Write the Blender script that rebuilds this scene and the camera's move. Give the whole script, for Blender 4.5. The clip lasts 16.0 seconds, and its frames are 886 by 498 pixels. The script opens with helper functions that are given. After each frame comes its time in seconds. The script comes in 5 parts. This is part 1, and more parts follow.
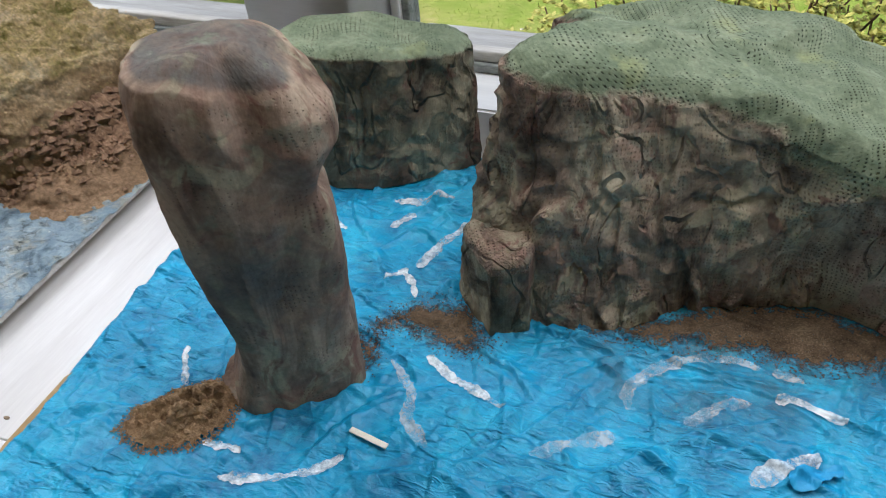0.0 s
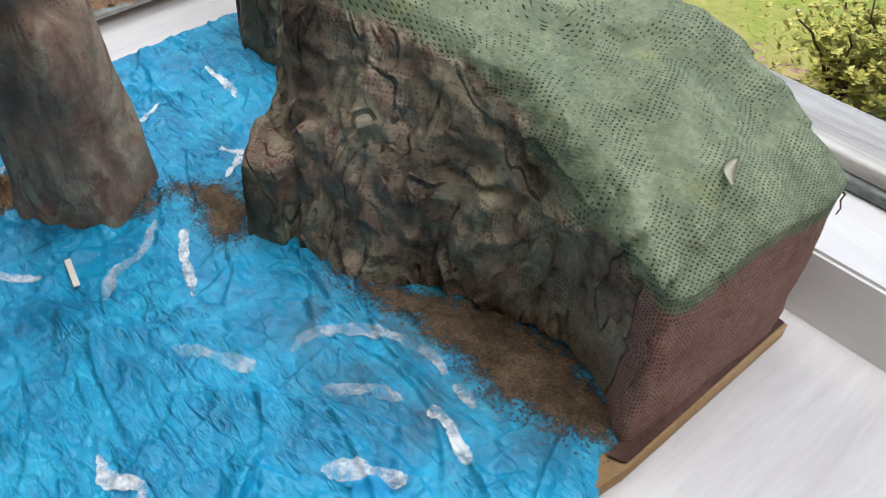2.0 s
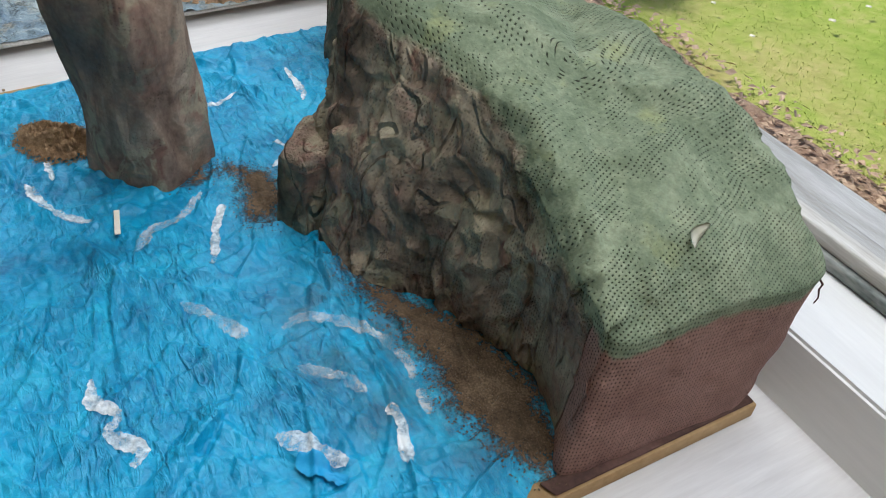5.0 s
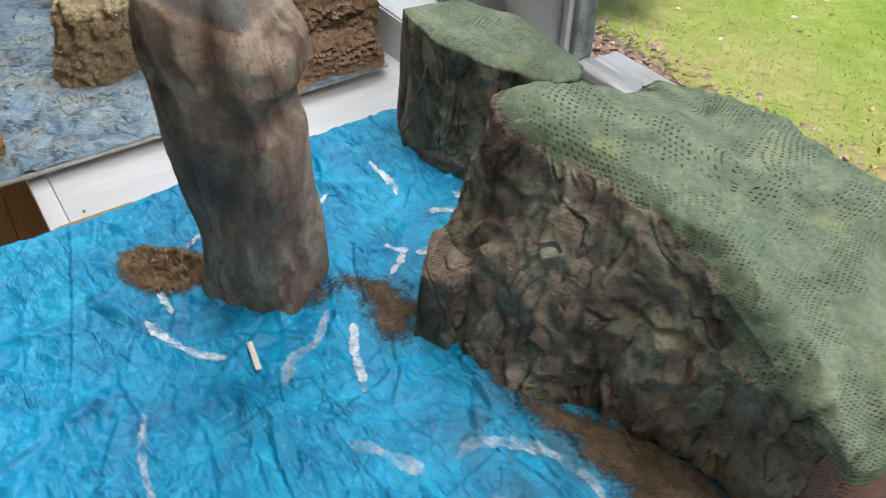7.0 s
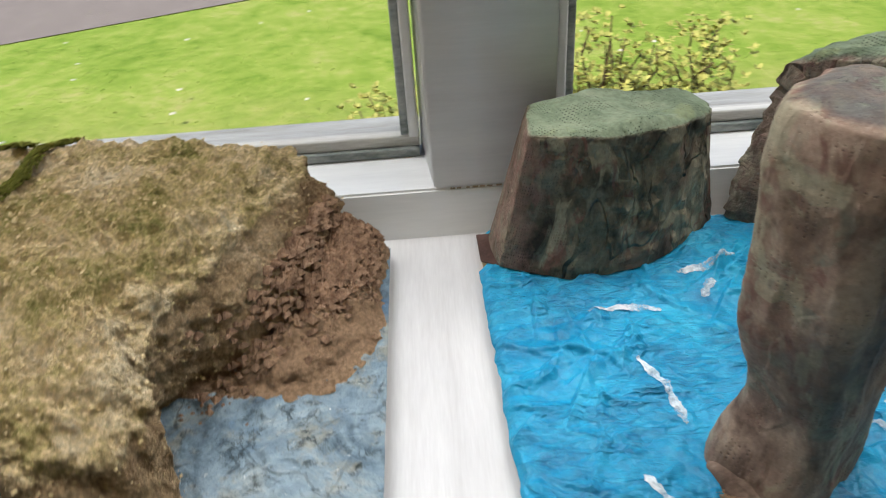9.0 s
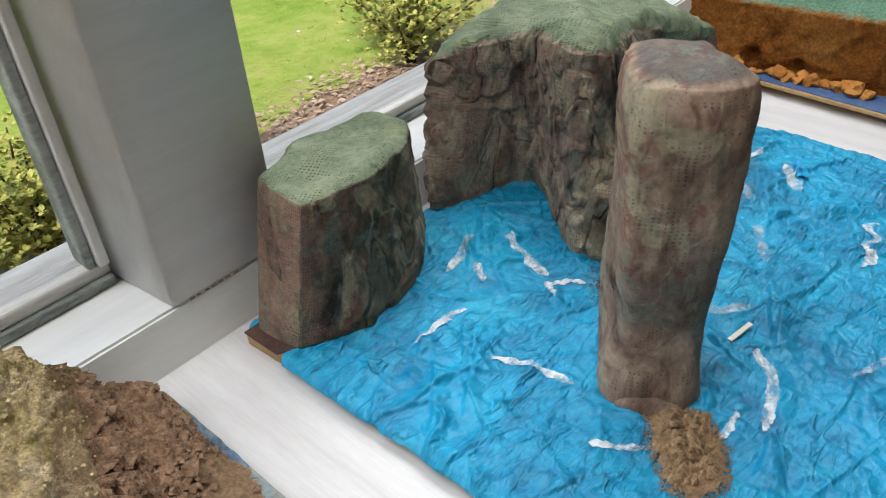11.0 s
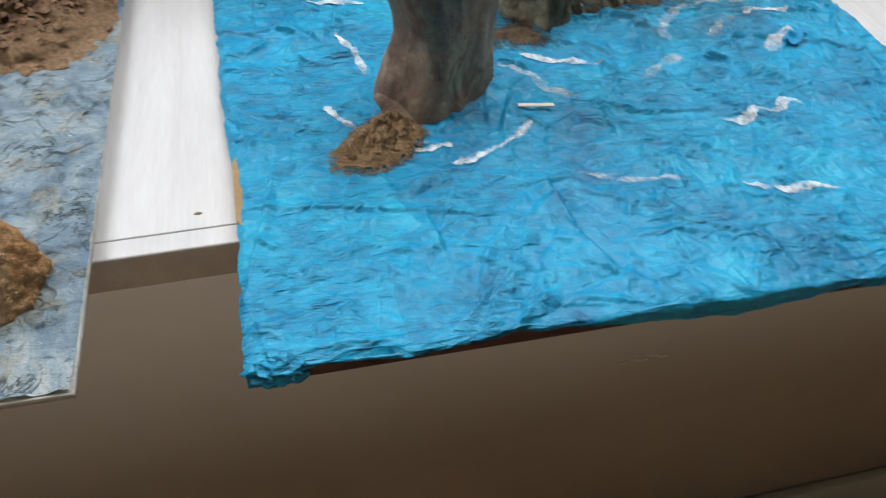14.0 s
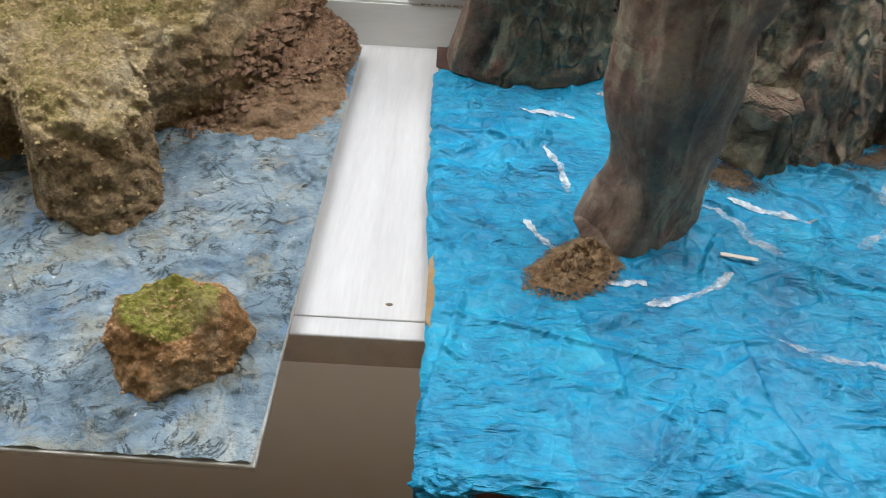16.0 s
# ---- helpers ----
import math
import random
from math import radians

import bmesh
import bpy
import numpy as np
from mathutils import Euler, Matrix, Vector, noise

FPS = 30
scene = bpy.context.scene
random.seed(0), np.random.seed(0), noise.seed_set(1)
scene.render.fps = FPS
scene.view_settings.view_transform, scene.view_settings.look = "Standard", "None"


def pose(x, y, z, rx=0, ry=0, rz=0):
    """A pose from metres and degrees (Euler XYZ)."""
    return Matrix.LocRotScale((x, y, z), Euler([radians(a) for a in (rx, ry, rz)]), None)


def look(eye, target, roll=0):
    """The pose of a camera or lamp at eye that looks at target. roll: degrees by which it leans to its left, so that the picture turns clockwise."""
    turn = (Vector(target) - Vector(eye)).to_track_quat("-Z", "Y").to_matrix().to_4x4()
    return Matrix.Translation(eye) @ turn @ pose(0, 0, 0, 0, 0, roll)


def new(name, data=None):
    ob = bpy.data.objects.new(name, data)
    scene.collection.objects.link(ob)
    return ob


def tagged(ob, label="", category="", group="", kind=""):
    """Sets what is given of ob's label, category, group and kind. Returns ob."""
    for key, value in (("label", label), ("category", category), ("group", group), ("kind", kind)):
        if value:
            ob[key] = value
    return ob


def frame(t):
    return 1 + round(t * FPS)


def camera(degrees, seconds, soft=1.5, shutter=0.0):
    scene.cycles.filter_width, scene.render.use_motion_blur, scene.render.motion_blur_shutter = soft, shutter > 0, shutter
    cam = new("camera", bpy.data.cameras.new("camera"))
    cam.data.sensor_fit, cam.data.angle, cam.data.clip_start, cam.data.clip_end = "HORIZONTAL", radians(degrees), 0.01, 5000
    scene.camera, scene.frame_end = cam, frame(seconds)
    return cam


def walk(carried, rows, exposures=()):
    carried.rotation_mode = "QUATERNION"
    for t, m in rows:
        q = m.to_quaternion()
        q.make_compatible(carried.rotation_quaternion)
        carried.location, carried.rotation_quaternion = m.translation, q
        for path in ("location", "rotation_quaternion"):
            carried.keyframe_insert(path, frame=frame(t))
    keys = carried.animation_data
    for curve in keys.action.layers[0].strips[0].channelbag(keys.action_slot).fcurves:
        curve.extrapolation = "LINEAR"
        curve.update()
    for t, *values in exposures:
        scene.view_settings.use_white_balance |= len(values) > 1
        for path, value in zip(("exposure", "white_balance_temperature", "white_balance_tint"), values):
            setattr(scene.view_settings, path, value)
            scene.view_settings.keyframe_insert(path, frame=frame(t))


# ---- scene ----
cam = camera(59.6, 16.0, soft=0.95, shutter=0.25)
METRES, EYE, TILT, LEAN, TURN = 2.0, 0.38, 0.0, 0.0, 25.3
ROWS = [
    (0.0, 0.0, 0.0, 0.0, -3.7, -41.54, 4.18),
    (0.5, -0.0033, 0.0242, -0.0167, -4.68, -43.12, 2.37),
    (1.0, 0.0473, 0.0335, -0.0204, 6.3, -43.89, 1.31),
    (1.5, 0.1014, 0.0373, -0.0164, 17.93, -45.03, 0.61),
    (2.0, 0.1417, 0.0351, -0.0176, 24.16, -45.42, 0.9),
    (2.5, 0.1643, 0.0357, -0.0149, 27.95, -44.52, 0.33),
    (3.0, 0.1711, 0.0372, -0.0186, 31.44, -43.38, -0.85),
    (5.5, 0.1722, 0.0341, -0.0087, 36.88, -42.06, -2.75),
    (6.0, 0.1637, 0.0327, -0.0037, 36.42, -41.43, -2.54),
    (6.5, 0.1457, 0.0308, 0.001, 34.77, -41.19, -1.51),
    (7.0, 0.1103, 0.022, 0.0076, 31.25, -41.56, -0.5),
    (7.5, 0.0389, 0.0043, 0.0053, 21.87, -40.77, 0.41),
    (8.0, -0.0668, -0.003, 0.0006, 5.31, -38.48, 1.57),
    (8.5, -0.1422, 0.0136, 0.0115, -10.11, -36.49, 2.83),
    (9.0, -0.1932, 0.0734, -0.0074, -27.62, -35.25, 3.27),
    (9.5, -0.2225, 0.1306, -0.0031, -45.76, -34.76, 3.35),
    (10.0, -0.2449, 0.1677, 0.0048, -65.2, -35.15, 4.01),
    (12.5, -0.2501, 0.125, 0.0004, -75.78, -39.19, 1.58),
    (13.0, -0.2199, 0.0547, -0.0206, -66.26, -43.92, 0.31),
    (13.5, -0.1993, -0.0051, -0.0254, -51.69, -46.72, -1.17),
    (14.0, -0.1936, -0.0258, -0.0243, -37.36, -46.11, -1.38),
    (14.5, -0.1924, -0.0247, -0.0145, -29.4, -43.81, -1.08),
    (15.0, -0.1926, -0.0212, -0.0125, -26.73, -42.73, -1.95),
    (15.5, -0.1957, -0.0148, -0.0112, -24.99, -42.42, -2.42),
    (16.0, -0.2036, -0.0058, -0.0106, -22.54, -42.12, -2.83),
]
walk(cam, [(t, pose(0, 0, EYE, TILT, LEAN, TURN) @ pose(METRES * x, METRES * y, METRES * z, 90 + pitch, roll, yaw)) for t, x, y, z, yaw, pitch, roll in ROWS], exposures=((0.0, 0.06, 6350, 12), (0.5, 0.20, 6200, 13), (1.0, 0.36, 5950, 22), (1.5, 0.25, 6500, 20), (2.0, 0.08, 6450, 13), (3.0, -0.02, 6350, 10), (5.5, -0.04, 6350, 10), (6.5, 0.0, 6350, 10), (7.5, 0.13, 6400, 10), (9.0, 0.16, 6600, 10), (12.5, 0.06, 6500, 10), (16.0, 0.10, 6500, 10)))

# ---- light ----
world = bpy.data.worlds.new("sky")
scene.world = world
world.use_nodes = True
wn = world.node_tree
sky = wn.nodes.new("ShaderNodeTexSky")
sky.sky_type = "NISHITA"
sky.sun_disc = False
sky.sun_elevation, sky.sun_rotation = radians(52), radians(-102)
wn.links.new(sky.outputs[0], wn.nodes["Background"].inputs[0])
wn.nodes["Background"].inputs[1].default_value = 0.15

sun = new("sun", bpy.data.lights.new("sun", "SUN"))
sun.data.energy, sun.data.angle, sun.data.color = 5.0, radians(12), (1.0, 0.95, 0.86)
sun.matrix_world = look((-3.2, -0.7, 4.2), (0, 0, 0))


def window_light(x, width, power):
    """Daylight of the tall window, in its opening above the view."""
    lamp = new("window_daylight", bpy.data.lights.new("window_daylight", "AREA"))
    lamp.data.shape, lamp.data.size, lamp.data.size_y = "RECTANGLE", width, 0.9
    lamp.data.energy, lamp.data.color = power, (0.94, 0.97, 1.0)
    lamp.matrix_world = look((x, 0.575, 1.25), (x, -0.1, 0.2))


window_light(-1.05, 1.1, 15)
window_light(0.35, 1.1, 15)


# ---- materials ----
def material(name, rough=0.8, spec=0.3):
    m = bpy.data.materials.new(name)
    m.use_nodes = True
    b = m.node_tree.nodes["Principled BSDF"]
    b.inputs["Roughness"].default_value = rough
    b.inputs["Specular IOR Level"].default_value = spec
    return m, m.node_tree, b


def node(nt, kind, **values):
    n = nt.nodes.new(kind)
    for key, value in values.items():
        n.inputs[key.replace("_", " ")].default_value = value
    return n


def place(nt, uv=False):
    n = nt.nodes.new("ShaderNodeTexCoord")
    return n.outputs["UV" if uv else "Object"]


def noise_tex(nt, vec, scale, detail=4.0, rough=0.6, stretch=None, swirl=0.0):
    if stretch:
        mp = nt.nodes.new("ShaderNodeMapping")
        mp.inputs["Scale"].default_value = stretch
        nt.links.new(vec, mp.inputs[0])
        vec = mp.outputs[0]
    n = node(nt, "ShaderNodeTexNoise", Scale=scale, Detail=detail, Roughness=rough, Distortion=swirl)
    nt.links.new(vec, n.inputs["Vector"])
    return n.outputs["Fac"]


def ridges(nt, vec, scale, detail, swirl, width, stretch=None):
    """Thin sinuous lines: 1 on a line, 0 beside it."""
    n = calc(nt, "ABSOLUTE", calc(nt, "SUBTRACT", noise_tex(nt, vec, scale, detail, 0.5, stretch, swirl), 0.5))
    return calc(nt, "SUBTRACT", 1.0, calc(nt, "DIVIDE", n, width), True)


def flakes(nt, vec, scale, steps, swirl, stretch=None):
    """Overlapping smears: each rises slowly and breaks off at a crisp curved edge."""
    f = calc(nt, "FRACT", calc(nt, "MULTIPLY", noise_tex(nt, vec, scale, 2.0, 0.5, stretch, swirl), steps))
    return calc(nt, "MINIMUM", f, calc(nt, "MULTIPLY", calc(nt, "SUBTRACT", 1.0, f), 7.0))


def ramp(nt, fac, stops):
    n = nt.nodes.new("ShaderNodeValToRGB")
    els = n.color_ramp.elements
    while len(els) < len(stops):
        els.new(0.5)
    for e, (p, c) in zip(els, stops):
        e.position = p
        e.color = (*c, 1) if len(c) == 3 else c
    nt.links.new(fac, n.inputs[0])
    return n.outputs[0]


def mix(nt, fac, a, b, mode="MIX"):
    n = nt.nodes.new("ShaderNodeMix")
    n.data_type, n.blend_type = "RGBA", mode
    for socket, value in ((n.inputs[0], fac), (n.inputs[6], a), (n.inputs[7], b)):
        if isinstance(value, bpy.types.NodeSocket):
            nt.links.new(value, socket)
        elif isinstance(value, (int, float)):
            socket.default_value = value
        else:
            socket.default_value = (*value, 1)
    return n.outputs[2]


def calc(nt, op, a, b=0.0, clamp=False):
    n = nt.nodes.new("ShaderNodeMath")
    n.operation, n.use_clamp = op, clamp
    for socket, value in zip(n.inputs, (a, b)):
        if isinstance(value, bpy.types.NodeSocket):
            nt.links.new(value, socket)
        else:
            socket.default_value = value
    return n.outputs[0]


def bump(nt, bsdf, height, strength, distance):
    n = node(nt, "ShaderNodeBump", Strength=strength, Distance=distance)
    nt.links.new(height, n.inputs["Height"])
    old = bsdf.inputs["Normal"]
    if old.is_linked:
        nt.links.new(old.links[0].from_socket, n.inputs["Normal"])
    nt.links.new(n.outputs[0], old)


def attribute(nt, name):
    n = nt.nodes.new("ShaderNodeAttribute")
    n.attribute_name = name
    s = nt.nodes.new("ShaderNodeSeparateColor")
    nt.links.new(n.outputs["Color"], s.inputs[0])
    return s.outputs


def simple(name, low, high, scale, rough=0.8, spec=0.3, bump_scale=None, strength=0.3, distance=0.001, stretch=None):
    """Two tones of a colour, mixed by coarse and fine noise, with a fine relief."""
    m, nt, b = material(name, rough, spec)
    at = place(nt)
    coarse = noise_tex(nt, at, scale, 5, 0.62, stretch)
    fine = noise_tex(nt, at, scale * 9, 3, 0.6, stretch)
    f = calc(nt, "ADD", calc(nt, "MULTIPLY", coarse, 0.7), calc(nt, "MULTIPLY", fine, 0.3))
    nt.links.new(ramp(nt, f, ((0.34, low), (0.66, high))), b.inputs["Base Color"])
    bump(nt, b, noise_tex(nt, at, bump_scale or scale * 6, 4, 0.6, stretch), strength, distance)
    return m


def holes(nt, uv, pitch, cover):
    """Open weave of plaster gauze: a grid of small holes, 1 in a hole, gone where plaster filled them."""
    warp = node(nt, "ShaderNodeTexNoise", Scale=40.0, Detail=1.0)
    nt.links.new(uv, warp.inputs["Vector"])
    off = nt.nodes.new("ShaderNodeVectorMath")
    off.operation = "MULTIPLY_ADD"
    off.inputs[1].default_value = (0.006, 0.006, 0)
    nt.links.new(warp.outputs["Color"], off.inputs[0])
    nt.links.new(uv, off.inputs[2])
    cell = nt.nodes.new("ShaderNodeVectorMath")
    cell.operation = "MULTIPLY"
    cell.inputs[1].default_value = (1 / pitch, 1 / (pitch * 0.86), 0)
    nt.links.new(off.outputs[0], cell.inputs[0])
    split = nt.nodes.new("ShaderNodeSeparateXYZ")
    nt.links.new(cell.outputs[0], split.inputs[0])
    dx = calc(nt, "ABSOLUTE", calc(nt, "SUBTRACT", calc(nt, "FRACT", split.outputs[0]), 0.5))
    dy = calc(nt, "ABSOLUTE", calc(nt, "SUBTRACT", calc(nt, "FRACT", split.outputs[1]), 0.5))
    far = calc(nt, "MAXIMUM", dx, calc(nt, "MULTIPLY", dy, 0.8))
    white = nt.nodes.new("ShaderNodeTexWhiteNoise")
    flo = nt.nodes.new("ShaderNodeVectorMath")
    flo.operation = "FLOOR"
    nt.links.new(cell.outputs[0], flo.inputs[0])
    nt.links.new(flo.outputs[0], white.inputs[0])
    patch = noise_tex(nt, uv, 38, 3, 0.6)
    size = calc(nt, "ADD", calc(nt, "MULTIPLY", patch, 1.25), calc(nt, "MULTIPLY", white.outputs[0], 0.20))
    size = calc(nt, "MULTIPLY", calc(nt, "SUBTRACT", size, cover), 1.1)
    return calc(nt, "MULTIPLY", calc(nt, "SUBTRACT", calc(nt, "MINIMUM", size, 0.19), far), 14.0, True), far


def painted_cliff(name, cover, tones, patch, relief=1.0):
    """Plaster gauze painted brown, grey and green; the zone colours say which paint lies where, slate also carrying the
    stack's painted shade.
    """
    m, nt, b = material(name, 0.84, 0.12)
    at, uv = place(nt), place(nt, True)
    zone = attribute(nt, "zone")
    big = noise_tex(nt, at, 16, 5, 0.65)
    streak = noise_tex(nt, at, 26, 5, 0.60, (1, 1, 0.55), 0.9)
    fine = noise_tex(nt, at, 260, 4, 0.65)
    rock = ramp(nt, streak, tuple(zip((0.34, 0.46, 0.56, 0.68), tones)))
    rock = mix(nt, ramp(nt, big, ((0.50, (0, 0, 0)), (0.64, (0.85, 0.85, 0.85)))), rock, patch)
    rock = mix(nt, ramp(nt, noise_tex(nt, at, 30, 4, 0.6, None, 1.0), ((0.55, (0, 0, 0)), (0.64, (0.6, 0.6, 0.6)))), rock, (0.190, 0.198, 0.150))
    rock = mix(nt, ramp(nt, noise_tex(nt, at, 34, 3, 0.55, (1, 1, 0.6), 0.9), ((0.57, (0, 0, 0)), (0.62, (0.6, 0.6, 0.6)))), rock, (0.37, 0.33, 0.225))
    rock = mix(nt, ramp(nt, noise_tex(nt, at, 38, 4, 0.6, (1, 1, 0.7), 1.4), ((0.58, (0, 0, 0)), (0.67, (0.75, 0.75, 0.75)))), rock, (0.18, 0.088, 0.068))
    green = ramp(nt, noise_tex(nt, at, 30, 6, 0.7), ((0.30, (0.135, 0.170, 0.105)), (0.5, (0.20, 0.24, 0.155)), (0.68, (0.29, 0.325, 0.215))))
    green = mix(nt, ramp(nt, noise_tex(nt, at, 24, 4, 0.6), ((0.60, (0, 0, 0)), (0.74, (0.55, 0.55, 0.55)))), green, (0.34, 0.36, 0.15))
    pink = ramp(nt, noise_tex(nt, at, 26, 6, 0.7), ((0.3, (0.25, 0.135, 0.108)), (0.7, (0.38, 0.225, 0.182))))
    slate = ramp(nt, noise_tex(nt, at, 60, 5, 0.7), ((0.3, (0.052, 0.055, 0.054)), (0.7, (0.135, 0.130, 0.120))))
    edge = calc(nt, "MULTIPLY", calc(nt, "SUBTRACT", noise_tex(nt, at, 60, 5, 0.7), 0.5), 1.1)
    gf = calc(nt, "MULTIPLY", calc(nt, "SUBTRACT", calc(nt, "ADD", zone[0], edge), 0.35), 3.0, True)
    pf = calc(nt, "MULTIPLY", calc(nt, "SUBTRACT", calc(nt, "ADD", zone[1], edge), 0.35), 2.0, True)
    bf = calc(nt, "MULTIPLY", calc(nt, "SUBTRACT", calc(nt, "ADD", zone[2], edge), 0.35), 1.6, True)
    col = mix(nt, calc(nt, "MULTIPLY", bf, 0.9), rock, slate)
    col = mix(nt, pf, col, pink)
    col = mix(nt, gf, col, green)
    worn = ramp(nt, fine, ((0.35, (0.82, 0.82, 0.82)), (0.65, (1.08, 1.08, 1.08))))
    col = mix(nt, 1.0, col, worn, "MULTIPLY")
    hole, weave = holes(nt, uv, 0.0029, calc(nt, "SUBTRACT", cover, calc(nt, "MULTIPLY", pf, 0.25)))
    hole = calc(nt, "MULTIPLY", hole, calc(nt, "ADD", calc(nt, "MULTIPLY", calc(nt, "MAXIMUM", gf, pf), 0.7), 0.4, True))
    col = mix(nt, calc(nt, "MULTIPLY", hole, 0.75), col, (0.016, 0.013, 0.010))
    nt.links.new(col, b.inputs["Base Color"])
    bump(nt, b, weave, 0.12 + 0.25 * relief * relief, 0.0009)
    rough_paint = calc(nt, "SUBTRACT", 1.0, calc(nt, "MAXIMUM", gf, pf))
    bump(nt, b, calc(nt, "MULTIPLY", flakes(nt, at, 22, 4.0, 0.8, (1, 1, 0.6)), rough_paint), 0.85 * relief * relief, 0.006)
    bump(nt, b, calc(nt, "MULTIPLY", flakes(nt, at, 52, 3.0, 0.7, (1, 1, 0.7)), rough_paint), 0.5 * relief * relief, 0.003)
    bump(nt, b, noise_tex(nt, at, 110, 5, 0.66), 0.34 * relief, 0.004)
    bump(nt, b, noise_tex(nt, at, 420, 3, 0.6), 0.30 * relief, 0.0010)
    bump(nt, b, calc(nt, "SUBTRACT", 1.0, hole), 0.8, 0.002)
    return m


def tissue():
    """Crumpled blue tissue paper glued in overlapping pieces."""
    m, nt, b = material("blue_tissue_paper", 0.42, 0.4)
    at = place(nt)
    warp = node(nt, "ShaderNodeTexNoise", Scale=9.0, Detail=3.0)
    nt.links.new(at, warp.inputs["Vector"])
    off = nt.nodes.new("ShaderNodeVectorMath")
    off.operation = "MULTIPLY_ADD"
    off.inputs[1].default_value = (0.05, 0.05, 0.0)
    nt.links.new(warp.outputs["Color"], off.inputs[0])
    nt.links.new(at, off.inputs[2])
    vor = node(nt, "ShaderNodeTexVoronoi", Scale=11.0)
    nt.links.new(off.outputs[0], vor.inputs["Vector"])
    tone = nt.nodes.new("ShaderNodeSeparateColor")
    nt.links.new(vor.outputs["Color"], tone.inputs[0])
    f = calc(nt, "ADD", calc(nt, "MULTIPLY", tone.outputs[0], 0.13), calc(nt, "MULTIPLY", noise_tex(nt, at, 17, 7, 0.74), 0.87))
    col = ramp(nt, f, ((0.34, (0.001, 0.118, 0.25)), (0.44, (0.001, 0.218, 0.41)), (0.55, (0.001, 0.290, 0.51)), (0.68, (0.020, 0.415, 0.62))))
    fibre = noise_tex(nt, at, 70, 7, 0.78, (1, 0.6, 1))
    col = mix(nt, ramp(nt, fibre, ((0.52, (0, 0, 0)), (0.72, (0.5, 0.5, 0.5)))), col, (0.045, 0.46, 0.66))
    col = mix(nt, ramp(nt, noise_tex(nt, at, 44, 6, 0.75), ((0.57, (0, 0, 0)), (0.70, (0.45, 0.45, 0.45)))), col, (0.001, 0.10, 0.24))
    dirt = ramp(nt, noise_tex(nt, at, 21, 6, 0.75), ((0.60, (0, 0, 0)), (0.74, (0.5, 0.5, 0.5))))
    col = mix(nt, dirt, col, (0.055, 0.19, 0.20))
    cr = node(nt, "ShaderNodeTexVoronoi", Scale=75.0)
    cr.feature = "DISTANCE_TO_EDGE"
    off2 = nt.nodes.new("ShaderNodeVectorMath")
    off2.operation = "MULTIPLY_ADD"
    off2.inputs[1].default_value = (0.03, 0.03, 0.0)
    w2 = node(nt, "ShaderNodeTexNoise", Scale=40.0, Detail=4.0)
    nt.links.new(at, w2.inputs["Vector"])
    nt.links.new(w2.outputs["Color"], off2.inputs[0])
    nt.links.new(at, off2.inputs[2])
    nt.links.new(off2.outputs[0], cr.inputs["Vector"])
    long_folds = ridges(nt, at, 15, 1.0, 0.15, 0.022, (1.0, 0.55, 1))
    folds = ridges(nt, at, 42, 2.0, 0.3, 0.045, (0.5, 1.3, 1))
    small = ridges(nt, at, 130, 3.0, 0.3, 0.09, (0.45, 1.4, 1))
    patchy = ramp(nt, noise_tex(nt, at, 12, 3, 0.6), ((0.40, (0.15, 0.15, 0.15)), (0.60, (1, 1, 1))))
    # Shade painted along the folds in darker blue; small creases lightened in cyan.
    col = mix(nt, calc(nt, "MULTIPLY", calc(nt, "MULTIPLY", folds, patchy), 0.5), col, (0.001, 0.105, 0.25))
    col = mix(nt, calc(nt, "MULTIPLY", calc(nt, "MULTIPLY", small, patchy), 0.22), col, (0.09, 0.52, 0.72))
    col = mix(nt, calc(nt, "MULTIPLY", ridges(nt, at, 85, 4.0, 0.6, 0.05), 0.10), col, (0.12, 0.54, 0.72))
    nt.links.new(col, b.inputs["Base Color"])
    bump(nt, b, calc(nt, "MINIMUM", cr.outputs["Distance"], 0.22), 0.34, 0.005)
    bump(nt, b, long_folds, 0.22, 0.0028)
    bump(nt, b, calc(nt, "MULTIPLY", folds, patchy), 0.55, 0.0018)
    bump(nt, b, calc(nt, "MULTIPLY", small, patchy), 0.6, 0.0010)
    bump(nt, b, noise_tex(nt, at, 260, 5, 0.78), 0.4, 0.0010)
    return m


